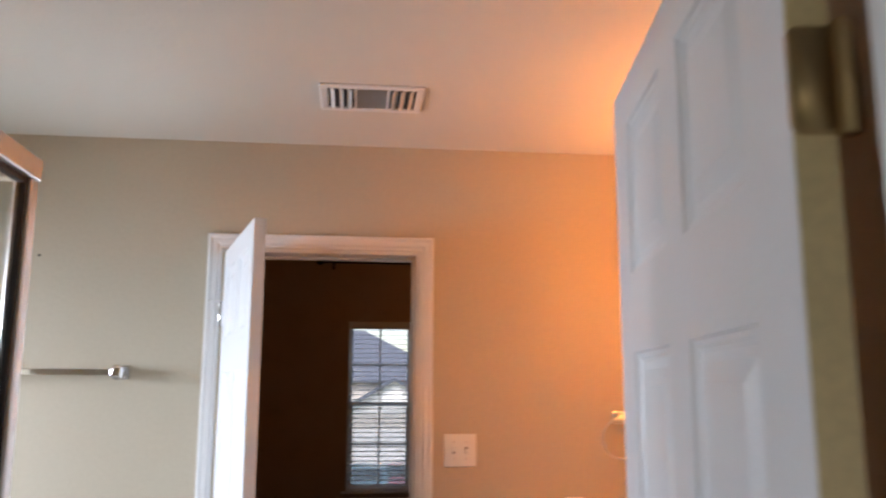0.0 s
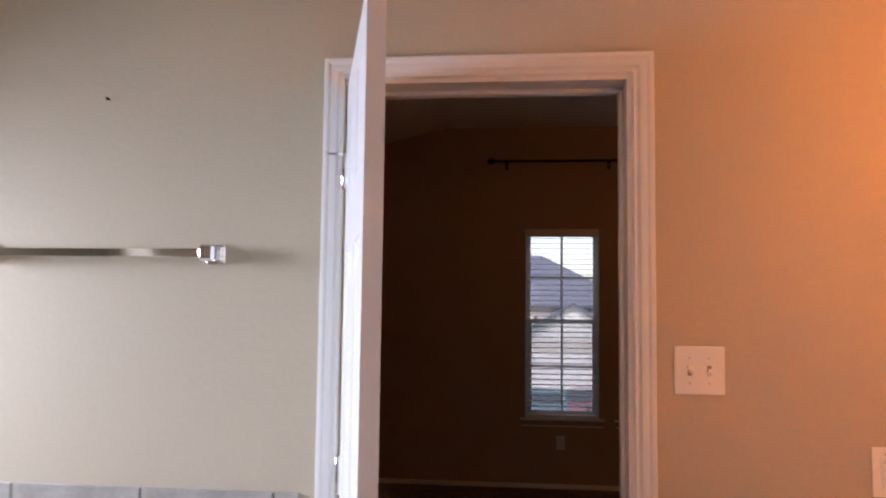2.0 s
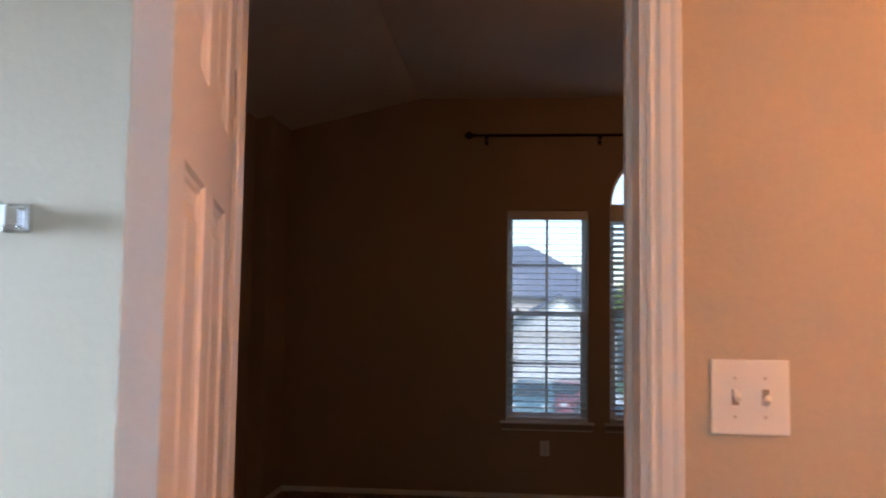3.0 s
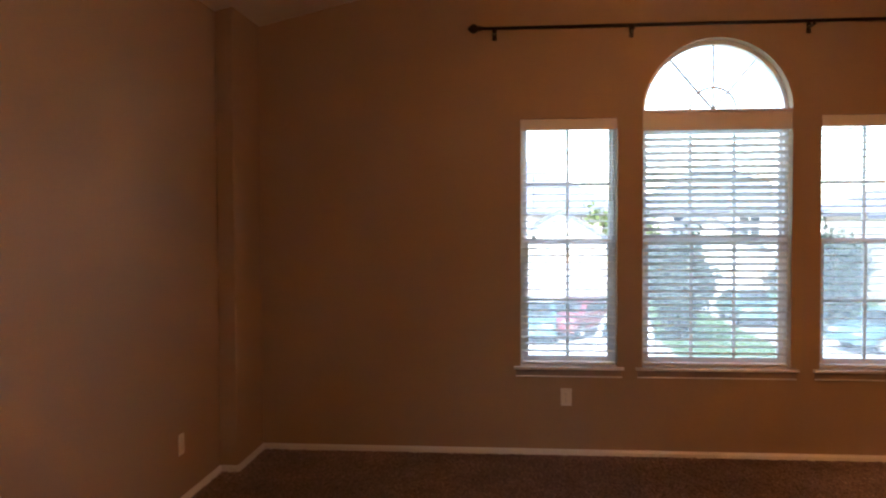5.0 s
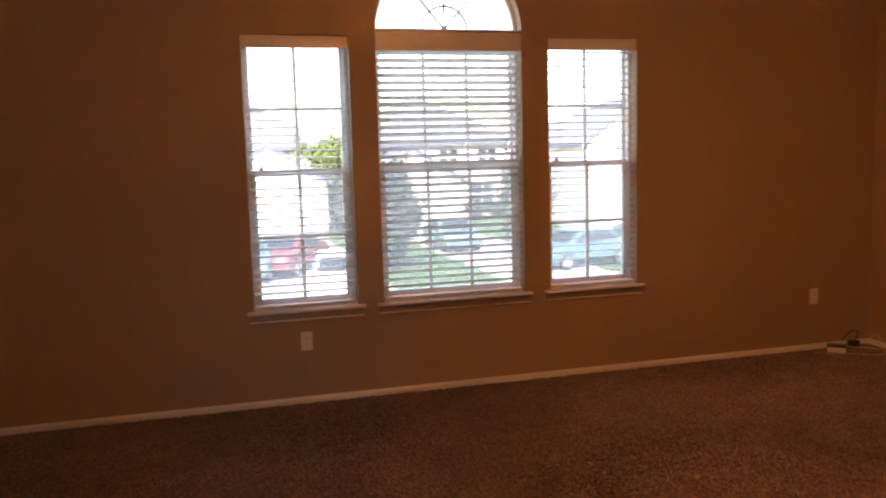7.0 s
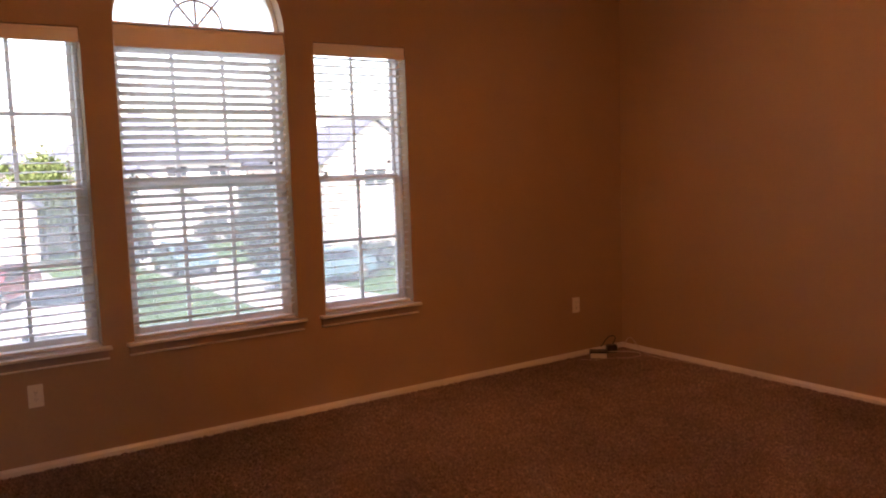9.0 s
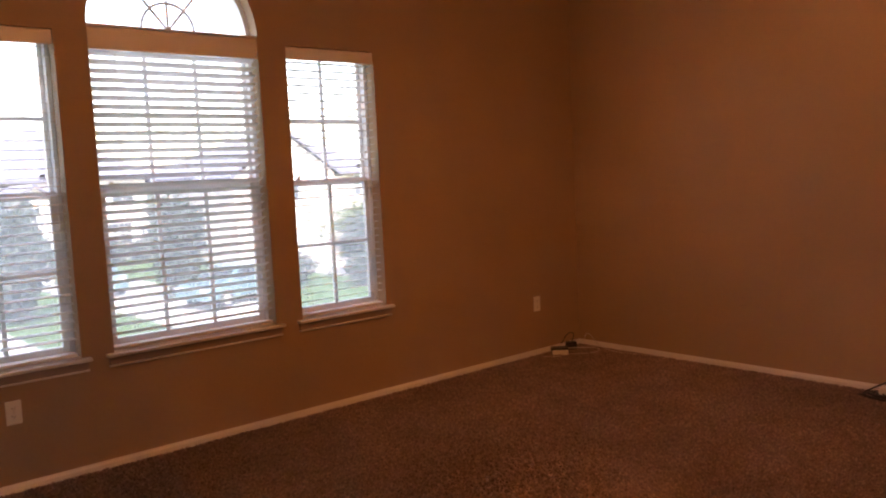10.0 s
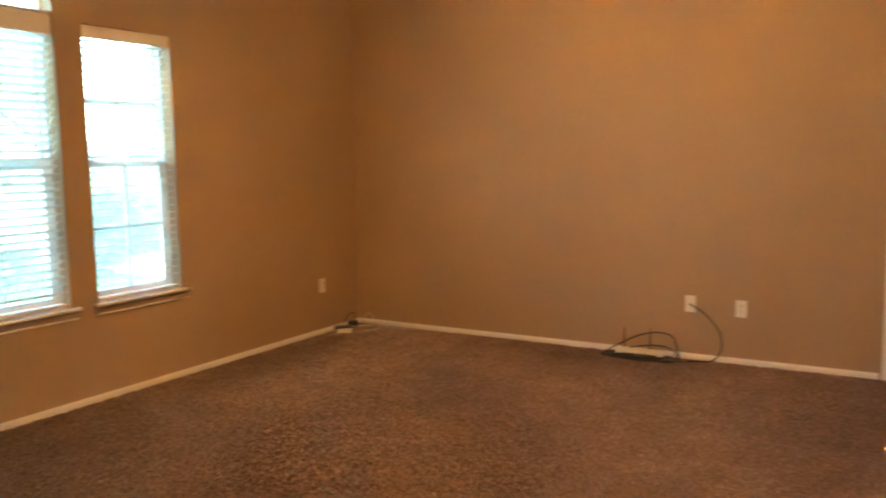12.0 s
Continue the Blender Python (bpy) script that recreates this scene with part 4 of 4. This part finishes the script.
# ---- cables and boxes on the carpet ----
def corner_box():
    o = base("network_box", pose(4.06, 4.80, 0.002, 0, 0, -42), "small dark network box with a pale front panel on carpet", "network box")
    bm = box(-0.064, 0.064, -0.045, 0.045, 0.0, 0.052, 0.006, 2)
    part("case", bm, BLACKPL, o)
    part("front_panel", box(-0.060, 0.060, -0.052, -0.045, 0.003, 0.040, 0.003), PLATE, o, "pale plastic front")
    o = base("power_adapter", pose(4.24, 4.84, 0.002, 0, 0, -30), "small black power adapter by the skirting", "adapter")
    part("case", box(-0.040, 0.040, -0.025, 0.025, 0, 0.060, 0.006, 2), BLACKPL, o)
    o = base("white_cable", pose(0, 0, 0), "thin white cable looping over the carpet", "cable", "cables in the corner")
    pts = spline([(4.16, 4.80, 0.03), (4.36, 4.74, 0.008), (4.34, 4.64, 0.006), (4.22, 4.62, 0.006), (4.08, 4.72, 0.006), (3.98, 4.74, 0.006), (3.90, 4.82, 0.006)])
    part("jacket", add_tube(bmesh.new(), pts, 0.0032, 6), WHITECABLE, o, "", True)
    o = base("white_cable", pose(0, 0, 0), "thin white cable trailing along the carpet", "cable", "cables in the corner")
    pts = spline([(4.33, 4.80, 0.05), (4.38, 4.78, 0.11), (4.41, 4.70, 0.02), (4.36, 4.52, 0.006), (4.40, 4.30, 0.006), (4.42, 4.12, 0.006)])
    part("jacket", add_tube(bmesh.new(), pts, 0.0028, 6), WHITECABLE, o, "", True)
    o = base("black_cable", pose(0, 0, 0), "short black cord curled in the corner", "cable", "cables in the corner")
    pts = spline([(4.25, 4.84, 0.06), (4.30, 4.86, 0.11), (4.24, 4.87, 0.12), (4.15, 4.86, 0.06)])
    part("jacket", add_tube(bmesh.new(), pts, 0.004, 6), CABLE, o, "", True)


corner_box()


def cable_coil():
    o = base("coaxial_cable", pose(0, 0, 0), "black coaxial cable coiled on carpet, plugged into the wall", "cable")
    rnd = random.Random(4)
    pts = [(4.425, 2.12, 0.385), (4.40, 2.09, 0.375), (4.37, 2.00, 0.33), (4.37, 1.91, 0.22), (4.38, 1.90, 0.10), (4.37, 1.96, 0.02), (4.35, 2.10, 0.010)]
    for k in range(7):
        lift = (0.25, 0.012, 0.10, 0.015, 0.01, 0.02, 0.01)[k]
        cy, cx = 2.43 + rnd.uniform(-0.03, 0.03), 4.315 + rnd.uniform(-0.015, 0.02)
        ry, rx = 0.27 - 0.018 * k, 0.085 - 0.004 * k
        for a in range(0, 360, 45):
            c, s = math.cos(radians(a)), math.sin(radians(a))
            pts.append((cx + rx * s, cy - ry * c, 0.010 + 0.003 * k + lift * max(0.0, s) * (0.6 + 0.4 * c)))
    pts += [(4.26, 2.30, 0.016), (4.24, 2.46, 0.012), (4.28, 2.70, 0.012)]
    part("jacket", add_tube(bmesh.new(), spline(pts, 6), 0.0055, 7), CABLE, o, "", True)
    o = base("router", pose(4.335, 2.43, 0.002, 0, 0, 92), "white router with two thin aerials among the coiled cable", "router")
    part("case", box(-0.17, 0.17, -0.030, 0.030, 0, 0.056, 0.012, 3), PLATE, o)
    part("vent_strip", box(-0.12, 0.12, 0.0295, 0.0315, 0.018, 0.030), SLOT, o, "dark vent strip")
    for x in (-0.06, 0.12):
        part("aerial", add_lathe(bmesh.new(), [(0.0, 0.05), (0.006, 0.05), (0.0055, 0.09), (0.0035, 0.20), (0.0, 0.202)], pose(x, -0.018, 0, 4, 0, 0), 10), BLACKPL, o, "thin black aerial", True)


cable_coil()


# ---- outdoors ----
def sheet(x0, x1, y0, y1, z0, z1):
    return box(x0, x1, y0, y1, z0, z1)


bm = bmesh.new()
vs = [bm.verts.new(p) for p in ((-900, -400, GROUND), (900, -400, GROUND), (900, 1800, GROUND), (-900, 1800, GROUND))]
bm.faces.new(vs)
struct("ground", bm, GRASS, "green lawn running to the distance", "lawn")
struct("road", box(-150, 150, 11.0, 19.0, GROUND - 0.3, GROUND + 0.006), ASPH, "grey asphalt street", "road")
for y in (10.7, 19.0):
    struct("kerb", box(-150, 150, y, y + 0.3, GROUND - 0.3, GROUND + 0.13, 0.03), CONC, "pale concrete kerb", "kerb")
struct("pavement", box(-150, 150, 20.6, 22.0, GROUND - 0.3, GROUND + 0.05), CONC, "pale concrete pavement", "pavement")
for x0, x1 in ((-0.6, 5.4), (9.4, 13.6), (20.0, 25.2), (-22.0, -16.0)):
    struct("driveway", box(x0, x1, 22.0, 48.5, GROUND - 0.3, GROUND + 0.045), CONC, "pale concrete driveway", "driveway")


def hip_roof(x0, x1, y0, y1, z, h, over=0.45):
    x0, x1, y0, y1 = x0 - over, x1 + over, y0 - over, y1 + over
    bm = bmesh.new()
    w, d = x1 - x0, y1 - y0
    r = min(w, d) / 2
    if w >= d:
        ridge = [(x0 + r, (y0 + y1) / 2, z + h), (x1 - r, (y0 + y1) / 2, z + h)]
    else:
        ridge = [((x0 + x1) / 2, y0 + r, z + h), ((x0 + x1) / 2, y1 - r, z + h)]
    b = [bm.verts.new(p) for p in ((x0, y0, z), (x1, y0, z), (x1, y1, z), (x0, y1, z))]
    lowb = [bm.verts.new((v.co.x, v.co.y, z - 0.18)) for v in b]
    a, c = [bm.verts.new(p) for p in ridge]
    if w >= d:
        for f in ((b[0], b[1], c, a), (b[1], b[2], c), (b[2], b[3], a, c), (b[3], b[0], a)):
            bm.faces.new(f)
    else:
        for f in ((b[0], b[1], a), (b[1], b[2], c, a), (b[2], b[3], c), (b[3], b[0], a, c)):
            bm.faces.new(f)
    for i in range(4):
        bm.faces.new((b[i], b[(i + 1) % 4], lowb[(i + 1) % 4], lowb[i]))
    bm.faces.new(lowb)
    return bm


def gable(x0, x1, y0, y1, z, h, over=0.35):
    bm = bmesh.new()
    xm = (x0 + x1) / 2
    s = h / (xm - x0)
    rows = []
    for y in (y0 - over, y1):
        rows.append([bm.verts.new(p) for p in ((x0 - over, y, z - s * over), (xm, y, z + h), (x1 + over, y, z - s * over), (x1 + over, y, z - s * over + 0.2), (xm, y, z + h + 0.2), (x0 - over, y, z - s * over + 0.2))])
    for i in range(6):
        bm.faces.new((rows[0][i], rows[0][(i + 1) % 6], rows[1][(i + 1) % 6], rows[1][i]))
    bm.faces.new(rows[0]), bm.faces.new(rows[1])
    return bm


def house_window(parent, x, z, w, h, y):
    bm = bmesh.new()
    for b in ((x - w / 2, x - w / 2 + 0.09, z, z + h), (x + w / 2 - 0.09, x + w / 2, z, z + h), (x - w / 2, x + w / 2, z, z + 0.09), (x - w / 2, x + w / 2, z + h - 0.09, z + h), (x - 0.03, x + 0.03, z, z + h), (x - w / 2, x + w / 2, z + h / 2 - 0.03, z + h / 2 + 0.03)):
        add_box(bm, b[0], b[1], y - 0.06, y + 0.02, b[2], b[3])
    win = part("window", bm, STUCCO, parent)
    part("pane", box(x - w / 2 + 0.05, x + w / 2 - 0.05, y - 0.025, y - 0.015, z + 0.05, z + h - 0.05), DARKWIN, win, "dark glass pane")


def house(x, y, w, d, eave, rise, wall, label, garage=0.0, wing=None, windows=(), door_x=None):
    """x, y: the middle of the front; the front looks down -y."""
    g = GROUND
    o = base("house", pose(0, 0, 0), label, "house", "houses across the street")
    part("wall", box(x - w / 2, x + w / 2, y, y + d, g - 0.2, g + eave), wall, o)
    part("roof", hip_roof(x - w / 2, x + w / 2, y, y + d, g + eave, rise), ROOF, o, "grey shingle hip roof")
    if wing:
        wx, ww, wd, we, wr = wing
        part("wing_wall", box(wx - ww / 2, wx + ww / 2, y - wd, y - 0.02, g - 0.2, g + we), wall, o)
        bm = bmesh.new()
        for yy in (y - wd, y - wd + 0.15):
            bm.faces.new([bm.verts.new(p) for p in ((wx - ww / 2, yy, g + we), (wx + ww / 2, yy, g + we), (wx, yy, g + we + wr))])
        part("gable_wall", bm, STUCCO, o, "white boarded gable")
        part("wing_roof", gable(wx - ww / 2, wx + ww / 2, y - wd, y + 0.5, g + we, wr), ROOF, o, "grey shingle gable roof")
        gy = y - wd
    else:
        gy = y
    if garage:
        gd = part("garage_door", box(garage - 2.4, garage + 2.4, gy - 0.05, gy - 0.01, g, g + 2.2, 0.01), STUCCO, o, "white sectional garage door")
        for j in range(4):
            for i in range(4):
                part("panel", box(garage - 2.25 + 1.15 * i, garage - 1.25 + 1.15 * i, gy - 0.075, gy - 0.052, g + 0.10 + 0.53 * j, g + 0.50 + 0.53 * j, 0.01), STUCCO, gd)
    for wx, wz, ww, wh, wy in windows:
        house_window(o, wx, g + wz, ww, wh, y - wy)
    if door_x is not None:
        part("front_door", box(door_x - 0.5, door_x + 0.5, y - 0.06, y - 0.01, g, g + 2.1, 0.01), CABW, o, "dark wooden front door")
    return o


house(0.4, 52.0, 13.0, 12.0, 5.2, 3.7, BRICKM, "two-storey pale brick house with a grey hip roof", garage=2.6,
      wing=(2.6, 6.6, 5.0, 3.1, 2.0), windows=((-4.0, 3.6, 1.6, 1.4, 0), (-1.0, 3.6, 1.2, 1.4, 0), (-3.6, 0.9, 1.8, 1.5, 0)), door_x=-1.7)
house(14.2, 54.0, 11.5, 12.0, 5.3, 3.6, STUCCO, "two-storey white house with a grey hip roof", garage=11.4,
      wing=(11.4, 6.0, 5.5, 2.9, 1.9), windows=((11.0, 3.9, 1.5, 1.2, 0), (15.2, 3.5, 1.5, 1.5, 0), (18.0, 3.5, 1.5, 1.5, 0), (17.6, 0.9, 1.8, 1.5, 0)), door_x=15.6)
house(26.5, 45.0, 13.0, 12.0, 5.0, 2.9, BRICKM, "two-storey beige house with a gabled garage", garage=22.6,
      wing=(22.6, 6.4, 4.0, 4.9, 2.3), windows=((27.4, 3.3, 1.4, 1.4, 0), (30.4, 3.3, 1.2, 1.4, 0), (22.6, 3.3, 1.6, 1.2, 4.0), (28.6, 0.9, 1.8, 1.5, 0)))
house(-17.0, 52.0, 13.0, 12.0, 5.2, 3.4, BRICKM, "two-storey brick house with a grey hip roof", garage=-19.0,
      windows=((-14.0, 3.6, 1.5, 1.4, 0), (-20.0, 3.6, 1.5, 1.4, 0)))
house(47.0, 42.0, 13.0, 12.0, 5.0, 3.2, STUCCO, "two-storey white house with a grey hip roof", garage=49.0,
      windows=((43.0, 3.6, 1.5, 1.4, 0), (46.5, 3.6, 1.5, 1.4, 0), (43.0, 0.9, 1.5, 1.4, 0)))


def tree(x, y, height, crown_r, crown_h, seed, leaf, label, leaves=5200, size=0.30, shrub=False):
    rnd = random.Random(seed)
    o = base("shrub" if shrub else "tree", pose(x, y, GROUND), label, "shrub" if shrub else "tree")
    bm = bmesh.new()
    stem = height - crown_h * 0.55
    tr = 0.05 + height * 0.014
    add_lathe(bm, [(tr * 1.5, -0.2), (tr, 0.3), (tr * 0.8, stem * 0.6), (tr * 0.45, stem)], None, 9)
    tips = []
    for i in range(9):
        a, h0 = i * 2.4 + rnd.uniform(-0.3, 0.3), stem * rnd.uniform(0.55, 0.95)
        r, up = crown_r * rnd.uniform(0.45, 0.85), crown_h * rnd.uniform(0.05, 0.5)
        tip = (r * math.cos(a), r * math.sin(a), min(height * 0.95, h0 + up))
        add_tube(bm, spline([(0, 0, h0), (tip[0] * 0.45, tip[1] * 0.45, h0 + up * 0.35), tip], 4), tr * 0.28, 5)
        tips.append(tip)
    part("trunk", bm, BARK, o)
    zc = height - crown_h / 2
    clumps = [(rnd.gauss(0, 0.42) * crown_r, rnd.gauss(0, 0.42) * crown_r, zc + rnd.uniform(-0.46, 0.46) * crown_h) for _ in range(46)] + tips
    verts, faces = [], []
    for _ in range(leaves):
        cx, cy, cz = rnd.choice(clumps)
        k = max(0.35, 1 - abs(cz - zc) / crown_h * 0.9)
        cx, cy = cx * k, cy * k
        p = Vector((cx + rnd.gauss(0, 0.17) * crown_r, cy + rnd.gauss(0, 0.17) * crown_r, cz + rnd.gauss(0, 0.10) * crown_h))
        q = Euler((rnd.uniform(0, 6.28), rnd.uniform(0, 6.28), rnd.uniform(0, 6.28))).to_matrix()
        s = size * rnd.uniform(0.6, 1.25)
        n = len(verts)
        verts += [p + q @ Vector(c) * s for c in ((-0.5, 0, 0), (0, -0.28, 0.05), (0.5, 0, 0), (0, 0.28, 0.05))]
        faces.append((n, n + 1, n + 2, n + 3))
    me = bpy.data.meshes.new("crown")
    me.from_pydata(verts, [], faces)
    me.materials.append(leaf)
    ob = new("crown", me)
    ob.parent = o
    return o


tree(6.4, 31.5, 3.8, 1.2, 3.3, 1, LEAF, "young leafy tree on a front lawn")
tree(12.4, 32.0, 3.75, 1.15, 3.0, 2, LEAF, "small round-headed street tree on the lawn")
tree(21.5, 31.5, 2.5, 1.9, 2.3, 3, LEAF, "low spreading garden tree beside a drive")
tree(25.6, 36.5, 3.2, 2.2, 2.8, 4, LEAF2, "bushy garden tree in front of a house")
tree(6.5, 49.3, 5.6, 1.6, 3.6, 5, LEAF2, "yellow-green tree between two houses")
tree(30.5, 36.0, 4.2, 2.0, 3.4, 6, LEAF, "leafy garden tree on a lawn")
tree(-9.5, 34.0, 5.5, 2.3, 4.0, 7, LEAF, "leafy tree in a front garden")
for i, (x, y) in enumerate(((17.2, 31.5), (18.9, 28.5), (16.6, 52.5), (18.5, 52.6), (-4.5, 50.5), (25.5, 33.5), (15.8, 30.0))):
    tree(x, y, 1.3, 1.1, 1.3, 20 + i, LEAF, "low green shrub in a front bed", 1500, 0.18, True)


def car(m, paint, label):
    o = base("car", m, label, "car", "parked cars")
    L, W = 4.5, 1.78
    side = [(-2.25, 0.35), (-2.22, 0.70), (-2.05, 0.86), (-1.25, 0.95), (-0.55, 1.40), (0.80, 1.44), (1.55, 1.02), (2.10, 0.95), (2.25, 0.70), (2.24, 0.35)]
    bm = bmesh.new()
    rows = []
    for y, inset in ((-W / 2, 0.0), (-W / 2 + 0.10, 0.02), (W / 2 - 0.10, 0.02), (W / 2, 0.0)):
        edge = abs(y) > W / 2 - 0.05
        rows.append([bm.verts.new((x * (0.985 if edge else 1), y * (0.84 if z > 1.1 else 1), z - (0.03 if edge and z > 0.5 else 0))) for x, z in side])
    for a, b in zip(rows, rows[1:]):
        for i in range(len(side)):
            j = (i + 1) % len(side)
            bm.faces.new((a[i], a[j], b[j], b[i]))
    bm.faces.new(rows[0]), bm.faces.new(rows[-1])
    body = part("body", bm, paint, o)
    for s in (-1, 1):
        bm = bmesh.new()
        ys = s * (W / 2 * 0.90)
        bm.faces.new([bm.verts.new(p) for p in ((-1.05, s * (W / 2 + 0.004), 0.98), (-0.50, ys * 0.945, 1.34), (0.72, ys * 0.945, 1.37), (1.30, s * (W / 2 + 0.004), 1.00))])
        bmesh.ops.solidify(bm, geom=bm.faces[:], thickness=0.01)
        part("side_window", bm, DARKWIN, body, "dark side glass")
        for x in (-1.40, 1.40):
            bm = add_lathe(bmesh.new(), [(0.0, -0.1), (0.26, -0.1), (0.32, -0.08), (0.32, 0.08), (0.26, 0.1), (0.0, 0.1)], pose(x, s * (W / 2 - 0.07), 0.32, 90, 0, 0), 20)
            wh = part("wheel", bm, RUBBER, o, "black rubber tyre")
            part("rim", add_lathe(bmesh.new(), [(0.0, -0.03), (0.19, -0.03), (0.20, 0.0), (0.0, 0.01)], pose(x, s * (W / 2 + 0.035), 0.32, -90 * s, 0, 0), 16), ALU, wh)
    for sx, zz0, zz1, xx0, xx1 in ((-1, 0.99, 1.37, -1.20, -0.62), (1, 1.04, 1.41, 1.50, 0.88)):
        bm = bmesh.new()
        bm.faces.new([bm.verts.new(p) for p in ((xx0 + 0.012 * sx, -0.70, zz0), (xx0 + 0.012 * sx, 0.70, zz0), (xx1 + 0.012 * sx, 0.62, zz1), (xx1 + 0.012 * sx, -0.62, zz1))])
        bmesh.ops.solidify(bm, geom=bm.faces[:], thickness=0.01)
        part("windscreen", bm, DARKWIN, body, "dark sloping glass")
    for sx in (-1, 1):
        for sy in (-1, 1):
            part("light", box(sx * 2.20 - 0.04, sx * 2.20 + 0.04, sy * 0.62 - 0.16, sy * 0.62 + 0.16, 0.64, 0.76, 0.02), REDP if sx > 0 else VINYL, o, "lamp unit")
    return o


G = GROUND + 0.05
car(pose(2.4, 32.4, G, 0, 0, 62), REDP, "red sedan parked on a driveway")
car(pose(0.8, 31.5, G, 0, 0, 84), TEALP, "dark blue-grey car parked on a driveway")
car(pose(3.5, 25.6, G, 0, 0, 80), WHITEP, "white car parked on a driveway")
car(pose(10.4, 37.0, G, 0, 0, 90), TEALP, "blue-grey car parked near a garage")
car(pose(13.3, 29.0, G, 0, 0, 18), TEALP, "blue-grey car parked at the end of a driveway")


# ---- carpet pile ----
def carpet_pile(count):
    """Short tufts over the bedroom floor, leaning in drifting directions."""
    rng = np.random.default_rng(7)
    x = rng.uniform(RX0 + 0.01, RX1 - 0.01, count)
    y = rng.uniform(RY0 + 0.01, RY1 - 0.01, count)
    keep = ~((x < -1.68) & (y > 4.40))
    x, y = x[keep], y[keep]
    n = len(x)
    drift = 2.2 * np.sin(1.3 * x + 0.7 * y) + 1.7 * np.sin(2.1 * y - 1.1 * x + 1.0)
    turn = rng.uniform(0, 6.2832, n)
    lean = 0.0025 * np.stack([np.cos(drift), np.sin(drift)], 1) + rng.normal(0, 0.004, (n, 2))
    w, h = rng.uniform(0.003, 0.006, n), rng.uniform(0.005, 0.011, n)
    v = np.zeros((n, 4, 3))
    v[:, 0, 0], v[:, 0, 1] = x - w * np.cos(turn), y - w * np.sin(turn)
    v[:, 1, 0], v[:, 1, 1] = x + w * np.cos(turn), y + w * np.sin(turn)
    for k, s in ((2, 0.7), (3, -0.7)):
        v[:, k, 0], v[:, k, 1], v[:, k, 2] = x + s * w * np.cos(turn) + lean[:, 0], y + s * w * np.sin(turn) + lean[:, 1], h
    me = bpy.data.meshes.new("carpet_pile")
    me.vertices.add(4 * n)
    me.vertices.foreach_set("co", v.ravel())
    me.loops.add(4 * n)
    me.loops.foreach_set("vertex_index", np.arange(4 * n))
    me.polygons.add(n)
    me.polygons.foreach_set("loop_start", np.arange(0, 4 * n, 4))
    me.update(calc_edges=True)
    me.materials.append(PILE)
    return tagged(new("carpet_pile", me), "brown cut-pile carpet tufts over the bedroom floor", "carpet", "", "stuff")


carpet_pile(480000)
